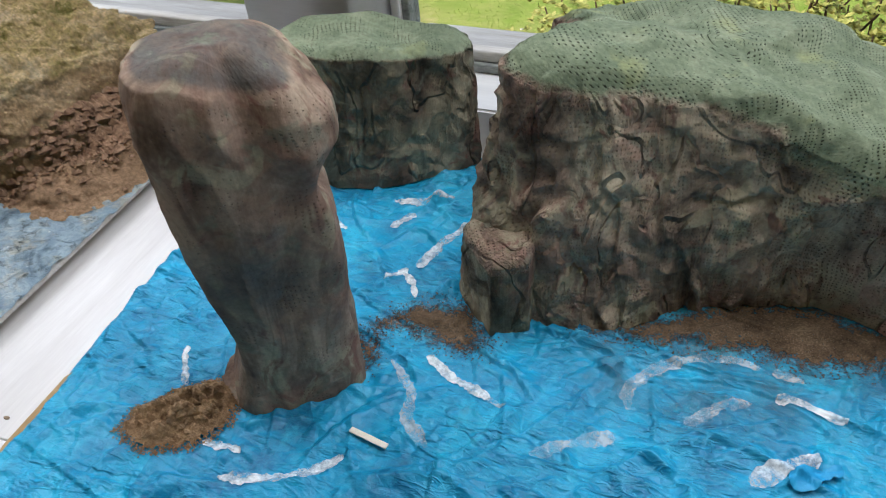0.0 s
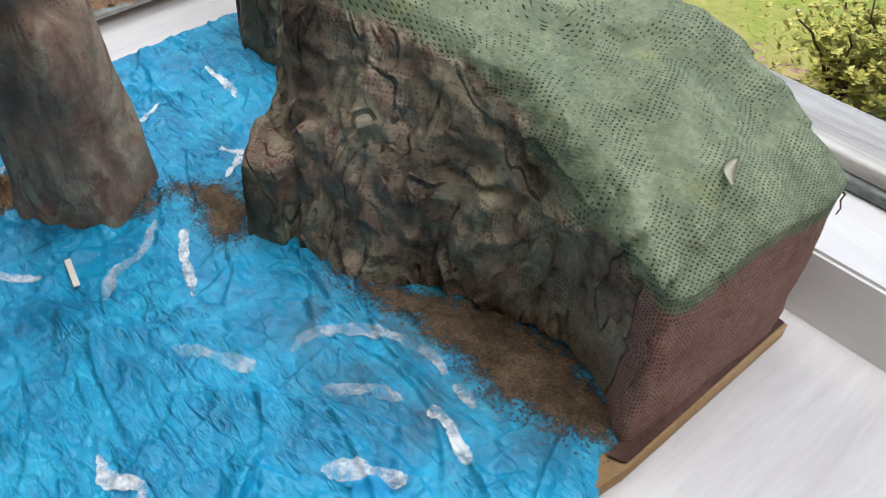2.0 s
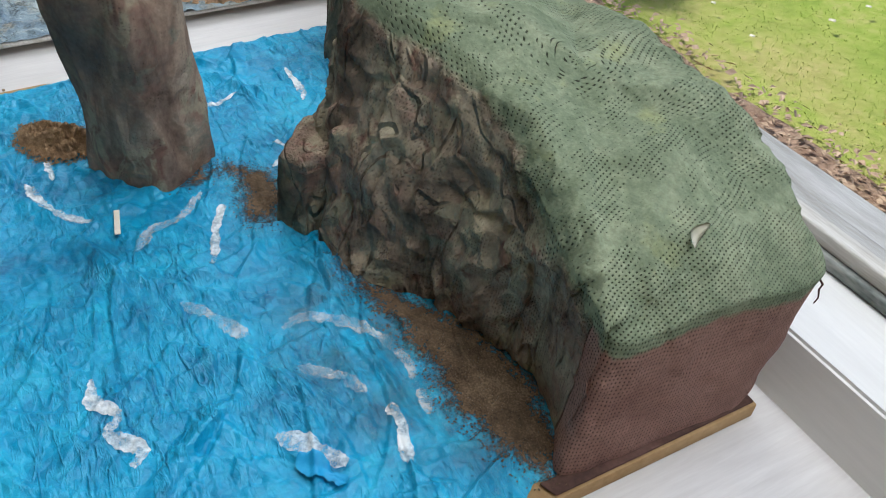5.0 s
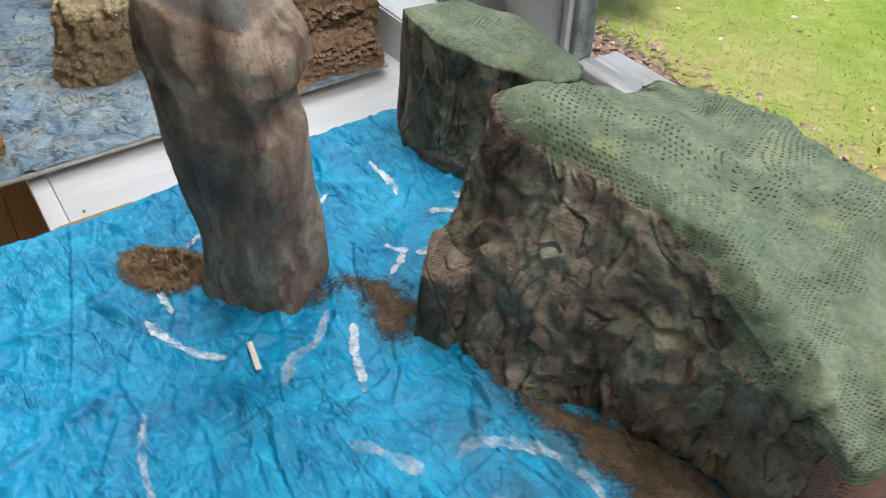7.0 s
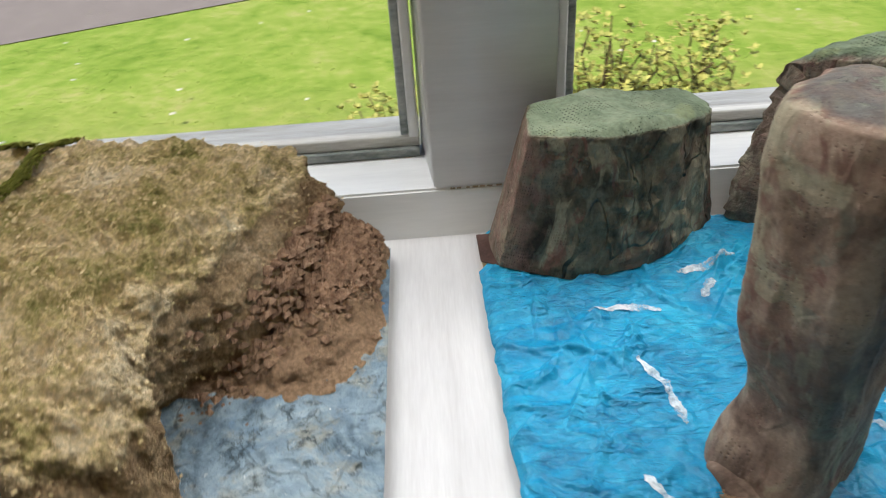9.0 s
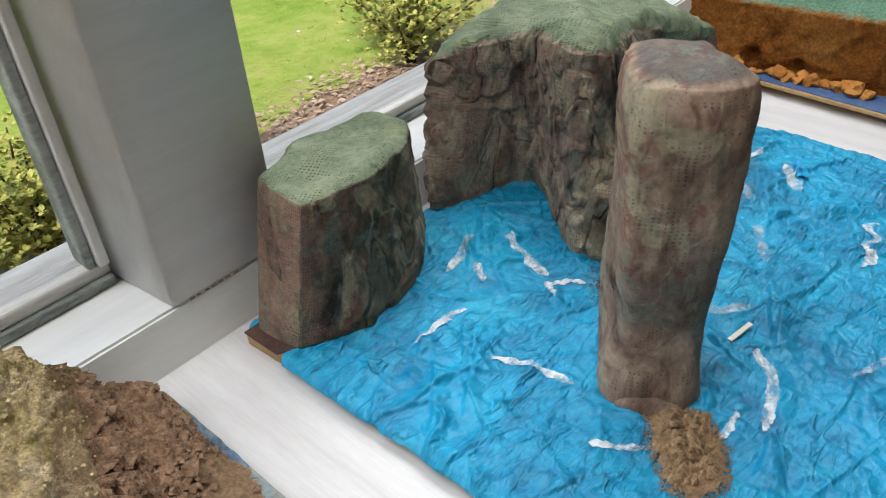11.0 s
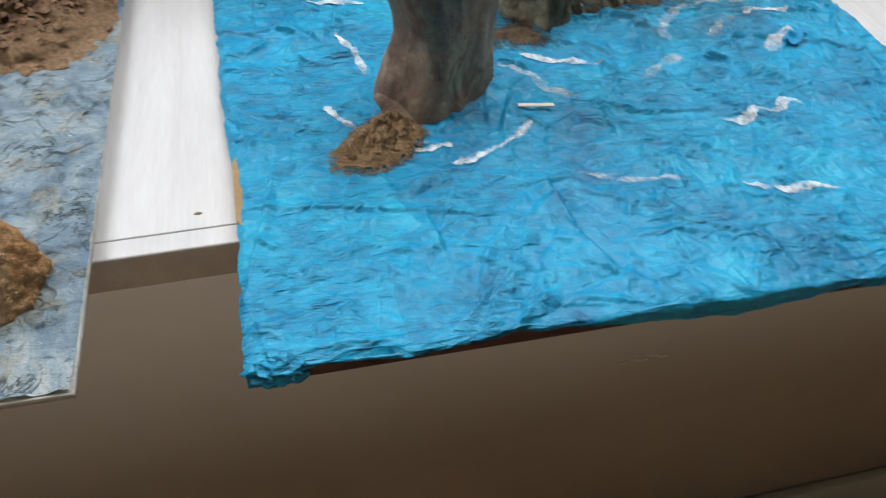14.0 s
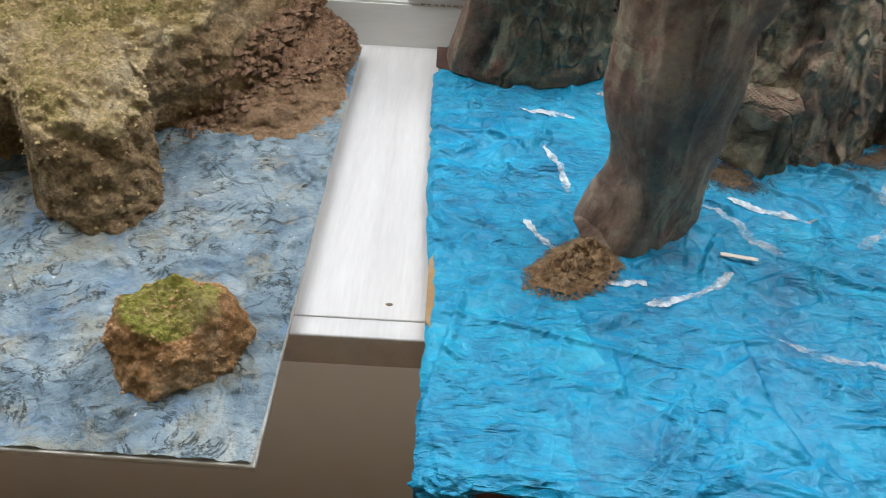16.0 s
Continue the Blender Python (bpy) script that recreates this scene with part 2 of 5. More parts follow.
def crumbly(name, tops, sides, foot):
    """Sawdust and plaster, mossy on top (zone red), redder at the foot (zone green)."""
    m, nt, b = material(name, 0.95, 0.1)
    at = place(nt)
    zone = attribute(nt, "zone")
    f = calc(nt, "ADD", calc(nt, "MULTIPLY", noise_tex(nt, at, 15, 7, 0.72), 0.86), calc(nt, "MULTIPLY", noise_tex(nt, at, 240, 4, 0.7), 0.14))
    top = ramp(nt, f, tuple(zip((0.37, 0.45, 0.52, 0.62), tops)))
    side = ramp(nt, f, tuple(zip((0.34, 0.50, 0.66), sides)))
    edge = calc(nt, "MULTIPLY", calc(nt, "SUBTRACT", noise_tex(nt, at, 70, 5, 0.75), 0.5), 1.4)
    col = mix(nt, calc(nt, "MULTIPLY", calc(nt, "SUBTRACT", calc(nt, "ADD", zone[1], edge), 0.3), 2.0, True), side, foot)
    col = mix(nt, calc(nt, "MULTIPLY", calc(nt, "SUBTRACT", calc(nt, "ADD", zone[0], edge), 0.3), 2.2, True), col, top)
    pale = ramp(nt, noise_tex(nt, at, 330, 3, 0.6), ((0.40, (0.74, 0.72, 0.68)), (0.62, (1.12, 1.1, 1.06))))
    nt.links.new(mix(nt, 1.0, col, pale, "MULTIPLY"), b.inputs["Base Color"])
    bump(nt, b, noise_tex(nt, at, 60, 5, 0.7), 0.5, 0.007)
    bump(nt, b, noise_tex(nt, at, 160, 6, 0.78), 1.0, 0.008)
    bump(nt, b, noise_tex(nt, at, 420, 4, 0.75), 1.0, 0.003)
    return m


def daubed_sea():
    m, nt, b = material("blue_grey_daubed_paint", 0.5, 0.4)
    at = place(nt)
    f = noise_tex(nt, at, 16, 7, 0.70, None, 0.8)
    col = ramp(nt, f, ((0.34, (0.08, 0.115, 0.145)), (0.45, (0.17, 0.245, 0.30)), (0.55, (0.27, 0.355, 0.405)), (0.68, (0.50, 0.53, 0.50))))
    col = mix(nt, ramp(nt, noise_tex(nt, at, 24, 6, 0.7), ((0.51, (0, 0, 0)), (0.60, (0.75, 0.75, 0.75)))), col, (0.35, 0.335, 0.265))
    col = mix(nt, ramp(nt, noise_tex(nt, at, 18, 5, 0.7), ((0.56, (0, 0, 0)), (0.66, (0.5, 0.5, 0.5)))), col, (0.12, 0.25, 0.44))
    crack = noise_tex(nt, at, 34, 6, 0.7, None, 1.2)
    crack = calc(nt, "ABSOLUTE", calc(nt, "SUBTRACT", crack, 0.5))
    crack = calc(nt, "MULTIPLY", calc(nt, "SUBTRACT", 0.026, crack), 55.0, True)
    crack = calc(nt, "MULTIPLY", crack, ramp(nt, noise_tex(nt, at, 30, 4, 0.6), ((0.47, (0, 0, 0)), (0.57, (0.8, 0.8, 0.8)))))
    col = mix(nt, crack, col, (0.045, 0.06, 0.06))
    col = mix(nt, ramp(nt, noise_tex(nt, at, 95, 5, 0.75), ((0.575, (0, 0, 0)), (0.65, (0.8, 0.8, 0.8)))), col, (0.06, 0.085, 0.09))
    col = mix(nt, ramp(nt, noise_tex(nt, at, 130, 4, 0.7), ((0.67, (0, 0, 0)), (0.71, (1, 1, 1)))), col, (0.72, 0.74, 0.72))
    nt.links.new(col, b.inputs["Base Color"])
    bump(nt, b, noise_tex(nt, at, 42, 7, 0.74), 0.8, 0.008)
    bump(nt, b, flakes(nt, at, 20, 4.0, 0.5), 0.5, 0.006)
    bump(nt, b, flakes(nt, at, 70, 3.0, 0.6), 0.3, 0.003)
    bump(nt, b, calc(nt, "SUBTRACT", 1.0, crack), 0.7, 0.003)
    return m


def planks():
    m, nt, b = material("varnished_oak", 0.35, 0.4)
    at = place(nt)
    info = nt.nodes.new("ShaderNodeObjectInfo")
    grain = noise_tex(nt, at, 9, 6, 0.7, (1, 9, 9))
    col = ramp(nt, grain, ((0.3, (0.34, 0.145, 0.038)), (0.7, (0.60, 0.30, 0.095))))
    tone = ramp(nt, info.outputs["Random"], ((0.0, (0.55, 0.5, 0.45)), (1.0, (1.1, 1.05, 1.0))))
    nt.links.new(mix(nt, 1.0, col, tone, "MULTIPLY"), b.inputs["Base Color"])
    bump(nt, b, grain, 0.15, 0.001)
    return m


def lawn():
    m, nt, b = material("lawn_grass", 0.9, 0.1)
    at = place(nt)
    f = calc(nt, "ADD", calc(nt, "MULTIPLY", noise_tex(nt, at, 1.7, 6, 0.7), 0.45), calc(nt, "MULTIPLY", noise_tex(nt, at, 9, 5, 0.75), 0.4))
    f = calc(nt, "ADD", f, calc(nt, "MULTIPLY", noise_tex(nt, at, 45, 3, 0.7), 0.15))
    col = ramp(nt, f, ((0.39, (0.17, 0.29, 0.035)), (0.47, (0.27, 0.40, 0.062)), (0.54, (0.36, 0.46, 0.095)), (0.62, (0.50, 0.49, 0.18))))
    axes = nt.nodes.new("ShaderNodeSeparateXYZ")
    nt.links.new(at, axes.inputs[0])
    near = calc(nt, "SUBTRACT", 1.0, calc(nt, "DIVIDE", calc(nt, "SUBTRACT", axes.outputs[1], 2.2), 1.1), True)
    worn = calc(nt, "MULTIPLY", near, ramp(nt, noise_tex(nt, at, 3.2, 6, 0.7), ((0.36, (0.15, 0.15, 0.15)), (0.62, (1, 1, 1)))), True)
    col = mix(nt, worn, col, ramp(nt, noise_tex(nt, at, 22, 4, 0.7), ((0.35, (0.36, 0.33, 0.12)), (0.65, (0.56, 0.47, 0.22)))))
    nt.links.new(col, b.inputs["Base Color"])
    bump(nt, b, noise_tex(nt, at, 45, 5, 0.75), 0.5, 0.012)
    return m


def glass():
    m, nt, b = material("window_glass", 0.02, 0.5)
    b.inputs["Transmission Weight"].default_value = 1.0
    b.inputs["IOR"].default_value = 1.02
    return m


CLIFF = painted_cliff("painted_plaster_gauze", 0.62, ((0.085, 0.064, 0.050), (0.225, 0.172, 0.128), (0.335, 0.272, 0.198), (0.480, 0.412, 0.298)), (0.295, 0.190, 0.146), 1.0)
BLOCKY = painted_cliff("green_brown_plaster_gauze", 0.70, ((0.046, 0.037, 0.028), (0.120, 0.102, 0.070), (0.200, 0.172, 0.118), (0.290, 0.256, 0.176)), (0.170, 0.104, 0.080), 0.95)
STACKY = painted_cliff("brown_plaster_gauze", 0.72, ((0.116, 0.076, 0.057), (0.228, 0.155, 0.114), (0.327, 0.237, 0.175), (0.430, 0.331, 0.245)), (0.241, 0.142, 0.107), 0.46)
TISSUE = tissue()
WHITE = simple("white_gloss_paint", (0.70, 0.69, 0.67), (0.80, 0.79, 0.77), 7, 0.32, 0.45, 60, 0.12, 0.0008, (0.6, 6, 6))
RAIL = simple("weathered_rail_paint", (0.10, 0.125, 0.12), (0.50, 0.51, 0.48), 40, 0.6, 0.3, 200, 0.5, 0.001, (0.3, 1, 1))
OUTER = simple("peeling_white_paint", (0.42, 0.39, 0.34), (0.74, 0.72, 0.68), 26, 0.7, 0.3, 160, 0.6, 0.001, (0.3, 3, 3))
WALL = simple("beige_wall_paint", (0.315, 0.250, 0.190), (0.350, 0.279, 0.212), 3, 0.85, 0.2, 200, 0.1, 0.0006)
SKIRT = simple("cream_skirting_paint", (0.29, 0.245, 0.20), (0.34, 0.29, 0.24), 5, 0.6, 0.3, 120, 0.1, 0.0006)
PLASTER = simple("white_room_paint", (0.60, 0.575, 0.54), (0.66, 0.635, 0.60), 3, 0.85, 0.2, 100, 0.1, 0.001)
FLOORING = planks()
CARD = simple("brown_corrugated_card", (0.36, 0.22, 0.10), (0.52, 0.35, 0.18), 30, 0.85, 0.2, 200, 0.3, 0.001)


def wet_tissue(name, low, high, dark=(0.74, 0.80, 0.83), light=(0.84, 0.85, 0.84), scale=62, fades=False):
    """White tissue, thin enough in places for the blue to show."""
    m, nt, b = material(name, 0.55, 0.3)
    at = place(nt)
    f = noise_tex(nt, at, 120, 6, 0.75)
    nt.links.new(ramp(nt, f, ((0.35, dark), (0.6, light))), b.inputs["Base Color"])
    cover = ramp(nt, noise_tex(nt, at, scale, 6, 0.72), ((0.38, (low, low, low)), (0.60, (high, high, high))))
    if fades:
        cover = calc(nt, "MULTIPLY", cover, calc(nt, "MULTIPLY", calc(nt, "SUBTRACT", attribute(nt, "zone")[0], 0.35), 1.1, True))
    nt.links.new(cover, b.inputs["Alpha"])
    bump(nt, b, f, 0.5, 0.002)
    return m


STRIP = wet_tissue("white_tissue_strip", 0.06, 0.82)
FILM = wet_tissue("thin_white_tissue", 0.0, 0.42)
WASH = wet_tissue("sandy_wash", 0.0, 0.34, (0.06, 0.045, 0.028), (0.13, 0.092, 0.055), 46, True)
STICK = simple("pale_wood_splint", (0.74, 0.66, 0.54), (0.86, 0.80, 0.70), 80, 0.6, 0.3)


def sand_film():
    """Fine sand glued thinly; the zone says how thick it lies."""
    m, nt, b = material("brown_sand", 0.95, 0.1)
    at = place(nt)
    f = calc(nt, "ADD", calc(nt, "MULTIPLY", noise_tex(nt, at, 60, 5, 0.65), 0.5), calc(nt, "MULTIPLY", noise_tex(nt, at, 900, 3, 0.7), 0.5))
    nt.links.new(ramp(nt, f, ((0.38, (0.056, 0.038, 0.024)), (0.50, (0.122, 0.084, 0.053)), (0.64, (0.245, 0.176, 0.115)))), b.inputs["Base Color"])
    ragged = calc(nt, "ADD", calc(nt, "MULTIPLY", noise_tex(nt, at, 48, 5, 0.65), 0.9), calc(nt, "MULTIPLY", noise_tex(nt, at, 420, 4, 0.7), 0.9))
    lay = calc(nt, "ADD", attribute(nt, "zone")[0], calc(nt, "SUBTRACT", ragged, 0.9))
    nt.links.new(calc(nt, "MULTIPLY", calc(nt, "SUBTRACT", lay, 0.42), 3.2, True), b.inputs["Alpha"])
    bump(nt, b, noise_tex(nt, at, 700, 4, 0.7), 0.7, 0.0012)
    return m


SAND = sand_film()
HEAPSAND = simple("damp_brown_sand", (0.17, 0.10, 0.054), (0.47, 0.315, 0.185), 110, 0.95, 0.1, 900, 0.8, 0.001)
CRUMB = crumbly("sawdust_plaster", ((0.33, 0.295, 0.100), (0.63, 0.485, 0.225), (0.80, 0.61, 0.35), (0.88, 0.72, 0.49)), ((0.30, 0.185, 0.105), (0.60, 0.415, 0.240), (0.80, 0.61, 0.41)), (0.50, 0.325, 0.205))
ROCKY = crumbly("rusty_plaster", ((0.20, 0.24, 0.04), (0.42, 0.42, 0.09), (0.55, 0.48, 0.16), (0.52, 0.44, 0.2)), ((0.42, 0.195, 0.085), (0.80, 0.46, 0.225), (0.90, 0.68, 0.46)), (0.54, 0.27, 0.12))
CLOD = simple("rubble_crumbs", (0.10, 0.052, 0.032), (0.46, 0.29, 0.185), 150, 0.95, 0.1, 500, 0.8, 0.002)
SEA = daubed_sea()
ORANGE = crumbly("orange_clay", ((0.17, 0.36, 0.23), (0.22, 0.42, 0.28), (0.25, 0.46, 0.32), (0.28, 0.50, 0.36)), ((0.20, 0.062, 0.012), (0.42, 0.15, 0.030), (0.56, 0.25, 0.065)), (0.45, 0.17, 0.04))
ORANGELUMP = simple("orange_clay_lump", (0.38, 0.14, 0.028), (0.60, 0.29, 0.085), 40, 0.9, 0.15, 200, 0.7, 0.003)
NAVY = simple("dark_blue_paint", (0.020, 0.050, 0.14), (0.06, 0.12, 0.25), 22, 0.6, 0.3)
MOSS = simple("moss_green_flock", (0.070, 0.075, 0.012), (0.17, 0.16, 0.030), 200, 0.95, 0.1)
LAWN = lawn()
SOIL = simple("leaf_litter_soil", (0.22, 0.140, 0.100), (0.46, 0.34, 0.26), 14, 0.95, 0.1, 40, 0.9, 0.02)
TARMAC = simple("grey_pink_path", (0.25, 0.215, 0.20), (0.31, 0.27, 0.25), 8, 0.9, 0.2)
GLASS = glass()
SILLWHITE = simple("white_sill_paint", (0.57, 0.545, 0.53), (0.71, 0.69, 0.675), 9, 0.34, 0.45, 26, 0.25, 0.0012, (6, 0.5, 6))
DARKCARD = simple("brown_painted_card", (0.055, 0.030, 0.024), (0.15, 0.080, 0.064), 40, 0.8, 0.2)
BLADE = simple("grass_blades", (0.28, 0.40, 0.06), (0.44, 0.53, 0.12), 2.2, 0.7, 0.2)
PETAL = simple("pale_petals", (0.62, 0.58, 0.44), (0.80, 0.78, 0.70), 9, 0.8, 0.2)
LEAF = simple("yellow_green_leaves", (0.25, 0.30, 0.055), (0.66, 0.62, 0.19), 14, 0.6, 0.3)
STEM = simple("brown_stems", (0.08, 0.055, 0.035), (0.17, 0.12, 0.07), 40, 0.9, 0.1)
DEADLEAF = simple("dead_leaves", (0.34, 0.235, 0.165), (0.62, 0.49, 0.37), 22, 0.9, 0.1)
BLUETAB = simple("blue_paper_tab", (0.006, 0.25, 0.52), (0.03, 0.36, 0.62), 30, 0.5, 0.3)
CHIP = simple("bare_paint_chip", (0.20, 0.14, 0.09), (0.35, 0.27, 0.18), 60, 0.8, 0.2)


# ---- builders ----
def mesh_of(name, bm, mat, smooth=True):
    me = bpy.data.meshes.new(name)
    bm.normal_update()
    bm.to_mesh(me)
    bm.free()
    me.materials.append(mat)
    if smooth:
        me.polygons.foreach_set("use_smooth", [True] * len(me.polygons))
    return me


def part(name, bm, mat, parent=None, label="", smooth=True):
    ob = new(name, mesh_of(name, bm, mat, smooth))
    ob.parent = parent
    return tagged(ob, label) if label else ob


def thing(name, x, y, z, label, category, group="", kind=""):
    ob = new(name)
    ob.location = (x, y, z)
    return tagged(ob, label, category, group, kind)


def box(x0, x1, y0, y1, z0, z1, bevel=0.0, segments=2):
    bm = bmesh.new()
    bmesh.ops.create_cube(bm, size=1.0)
    for v in bm.verts:
        v.co = ((x0 + x1) / 2 + v.co.x * (x1 - x0), (y0 + y1) / 2 + v.co.y * (y1 - y0), (z0 + z1) / 2 + v.co.z * (z1 - z0))
    if bevel:
        bmesh.ops.bevel(bm, geom=bm.edges[:], offset=bevel, segments=segments, affect="EDGES", profile=0.6)
    return bm


SKEW = 0.017


def skew(bm):
    """The window wall runs a little askew to the boards."""
    for v in bm.verts:
        v.co.y += SKEW * (v.co.x + 0.45)
    return bm


def wall_box(*sizes, bevel=0.0):
    return skew(box(*sizes, bevel=bevel))


def fbm(p, scale, octaves=4):
    return noise.fractal(Vector(p) * scale, 0.9, 2.0, octaves, noise_basis="PERLIN_ORIGINAL")


def spline(rows, n, tension=1.0):
    """Closed curve through rows of numbers, n even samples; tension 1 is a smooth Catmull-Rom curve, 0 a polygon."""
    pts = np.array(rows, float)
    k = len(pts)
    fine = []
    for i in range(k):
        a, b, c, d = pts[i - 1], pts[i], pts[(i + 1) % k], pts[(i + 2) % k]
        for s in np.linspace(0, 1, 24, endpoint=False):
            smooth = 0.5 * (2 * b + (c - a) * s + (2 * a - 5 * b + 4 * c - d) * s * s + (3 * b - a - 3 * c + d) * s ** 3)
            fine.append(tension * smooth + (1 - tension) * (b + (c - b) * s))
    fine = np.array(fine + [fine[0]])
    step = np.linalg.norm(np.diff(fine[:, -3:-1], axis=0), axis=1) + 0.5 * np.linalg.norm(np.diff(fine[:, :2], axis=0), axis=1)
    run = np.concatenate(([0], np.cumsum(step)))
    want = np.linspace(0, run[-1], n, endpoint=False)
    return np.stack([np.interp(want, run, fine[:, j]) for j in range(pts.shape[1])], 1), run[-1]


def cliff_body(rows, origin, n=260, nv=60, nt=36, z0=0.006, round_off=0.012, dome=0.012, folds=0.005, rough=0.0015, belly=0.0, zones=None, fold_scale=28, top_rough=1.0, tension=1.0, dents=(), calm=None):
    """A body between an outline on the board (x, y) and a rim (x, y, z), with a domed top, folds and grain."""
    ring, length = spline(rows, n, tension)
    ctr = ring[:, 2:4].mean(0)
    base, rim, top = ring[:, :2], ring[:, 2:4], ring[:, 4]
    ztop = top.mean()
    layers = []
    for j in range(nv):
        v = j / (nv - 1)
        xy = base + (rim - base) * v
        out = xy - ctr
        out /= np.linalg.norm(out, axis=1)[:, None] + 1e-9
        xy = xy + out * belly * math.sin(math.pi * v)
        layers.append((np.column_stack((xy, z0 + (top - round_off - z0) * v)), 1.0, v))
    for j in range(1, nt + 1):
        s = j / nt
        turn = min(1.0, s * 4)
        keep = (1 - s) ** 0.9
        inset = round_off * (1 - math.cos(turn * math.pi / 2))
        dirs = ctr - rim
        dist = np.linalg.norm(dirs, axis=1)[:, None] + 1e-9
        xy = ctr - dirs * keep
        z = (top * keep + ztop * (1 - keep)) - round_off * (1 - math.sin(turn * math.pi / 2)) + dome * (1 - keep * keep)
        layers.append((np.column_stack((xy, z)), keep, 1.0 + s))
    bm = bmesh.new()
    uv = bm.loops.layers.uv.new("UVMap")
    paint = bm.verts.layers.float_color.new("zone")
    grid = []
    for co, keep, v in layers:
        line = []
        for i in range(n):
            p = Vector(co[i])
            o = Vector((p.x - ctr[0], p.y - ctr[1], 0))
            o = o.normalized() if o.length > 1e-6 else Vector((0, 0, 1))
            side = max(0.0, min(1.0, (1.25 - v) * 3))
            nrm = (o * side + Vector((0, 0, 1)) * (1 - side)).normalized()
            warp = Vector((p.x, p.y, p.z * 0.42)) + 0.013 * noise.noise_vector(p * 24) + 0.005 * noise.noise_vector(p * 70)
            ridge = 1 - 2.4 * abs(noise.noise(warp * fold_scale))
            crease = 1 - 2.4 * abs(noise.noise(warp * fold_scale * 2.3 + Vector((5, 1, 3))))
            saw = noise.noise(warp * fold_scale * 0.7 + Vector((2, 7, 1))) * 2.6
            saw -= math.floor(saw)
            saw = min(saw, (1 - saw) * 4)
            d = folds * side * (0.42 * ridge + 0.22 * crease + 0.55 * (saw - 0.4) + 0.7 * noise.noise(p * 13)) + rough * (0.35 + 0.65 * max(side, top_rough)) * fbm(p, 75, 4)
            if calm:
                d *= calm(p, o)
            d += (1 - side) * 0.005 * noise.noise(p * 19) + (1 - side) * 0.0022 * (1 - 3 * abs(noise.noise(p * 23)))
            for x, y, z, radius, depth in dents:
                gap = (p - Vector((x, y, z))).length / radius
                if gap < 1:
                    d -= depth * (1 - gap ** 3)
            if v < 0.05:
                d *= 0.6
            q = p + nrm * d
            q.z = max(q.z, z0)
            vert = bm.verts.new(q - Vector(origin))
            if zones:
                vert[paint] = (*zones(p, min(v, 2.0), o), 1)
            line.append((vert, i * length / n, Vector((p.x + o.x * (ztop - p.z), p.y + o.y * (ztop - p.z), p.z))))
        grid.append(line)
    bm.verts.ensure_lookup_table()
    for j in range(len(grid) - 1):
        for i in range(n):
            k = (i + 1) % n
            quad = (grid[j][i], grid[j][k], grid[j + 1][k], grid[j + 1][i])
            try:
                f = bm.faces.new([q[0] for q in quad])
            except ValueError:
                continue
            side = layers[j][2] < 0.999
            for loop, q, ii in zip(f.loops, quad, (i, i + 1, i + 1, i)):
                loop[uv].uv = (ii * length / n, q[2].z) if side else (q[2].x * 0.9 + q[2].y * 0.43, q[2].y * 0.9 - q[2].x * 0.43)
    bmesh.ops.contextual_create(bm, geom=[q[0] for q in grid[-1]])
    return bm


def lift_off(ob, name, label, low, n):
    """Makes the faces above row low of a built body a part of its own, the shading kept."""
    me = ob.data
    normals = [v.normal.copy() for v in me.vertices]
    cap = new(name, me.copy())
    cap.parent, cap.location = ob.parent, ob.location
    for target, upper in ((cap, True), (ob, False)):
        bm = bmesh.new()
        bm.from_mesh(target.data)
        tag = bm.verts.layers.int.new("source")
        for v in bm.verts:
            v[tag] = v.index
        bmesh.ops.delete(bm, geom=[f for f in bm.faces if (f.index >= low * n) != upper], context="FACES")
        order = [v[tag] for v in bm.verts]
        bm.verts.layers.int.remove(tag)
        bm.to_mesh(target.data)
        bm.free()
        target.data.normals_split_custom_set_from_vertices([normals[k] for k in order])
    return tagged(cap, label)


def board(x0, x1, y0, y1, z0, z1, bevel=0.001):
    return box(x0, x1, y0, y1, z0, z1, bevel)


# ---- window wall and sill ----
def beam(name, sizes, mat, label, bevel=0.0015, category="window frame"):
    ob = part(name, wall_box(*sizes, bevel=bevel), mat)
    return tagged(ob, label, category, kind="structure")


SILL = -0.008
sill = thing("window_sill", 0, 0, 0, "wide white gloss-painted wooden window sill with a grooved nosing", "window sill", kind="structure")
part("sill_board", wall_box(-2.6, 2.6, 0.1502, 0.530, -0.036, SILL, bevel=0.001), SILLWHITE, sill)
part("nosing", wall_box(-2.6, 2.6, 0.134, 0.1499, -0.036, SILL - 0.0003, bevel=0.0015), SILLWHITE, sill)
for cx, cy, r in ((-0.397, 0.1645, 0.0018),):
    chip = bmesh.new()
    bmesh.ops.create_cone(chip, cap_ends=True, segments=9, radius1=r, radius2=r * 0.8, depth=0.0004)
    for v in chip.verts:
        v.co = (cx + v.co.x * 1.4, cy + v.co.y * 0.8, SILL + 0.0003 + v.co.z)
    part("paint_chip", chip, CHIP, sill, "small bare spot in the paint")
upstand = box(-2.6, 2.6, 0.5075, 0.611, -0.038, 0.0327)
for v in upstand.verts:
    if v.co.y < 0.55 and v.co.z > 0:
        v.co.y += 0.0188
bmesh.ops.bevel(upstand, geom=upstand.edges[:], offset=0.002, segments=2, affect="EDGES")
tagged(part("window_apron", skew(upstand), WHITE, smooth=False), "white painted upstand of the window frame behind the sill", "window frame", kind="structure")


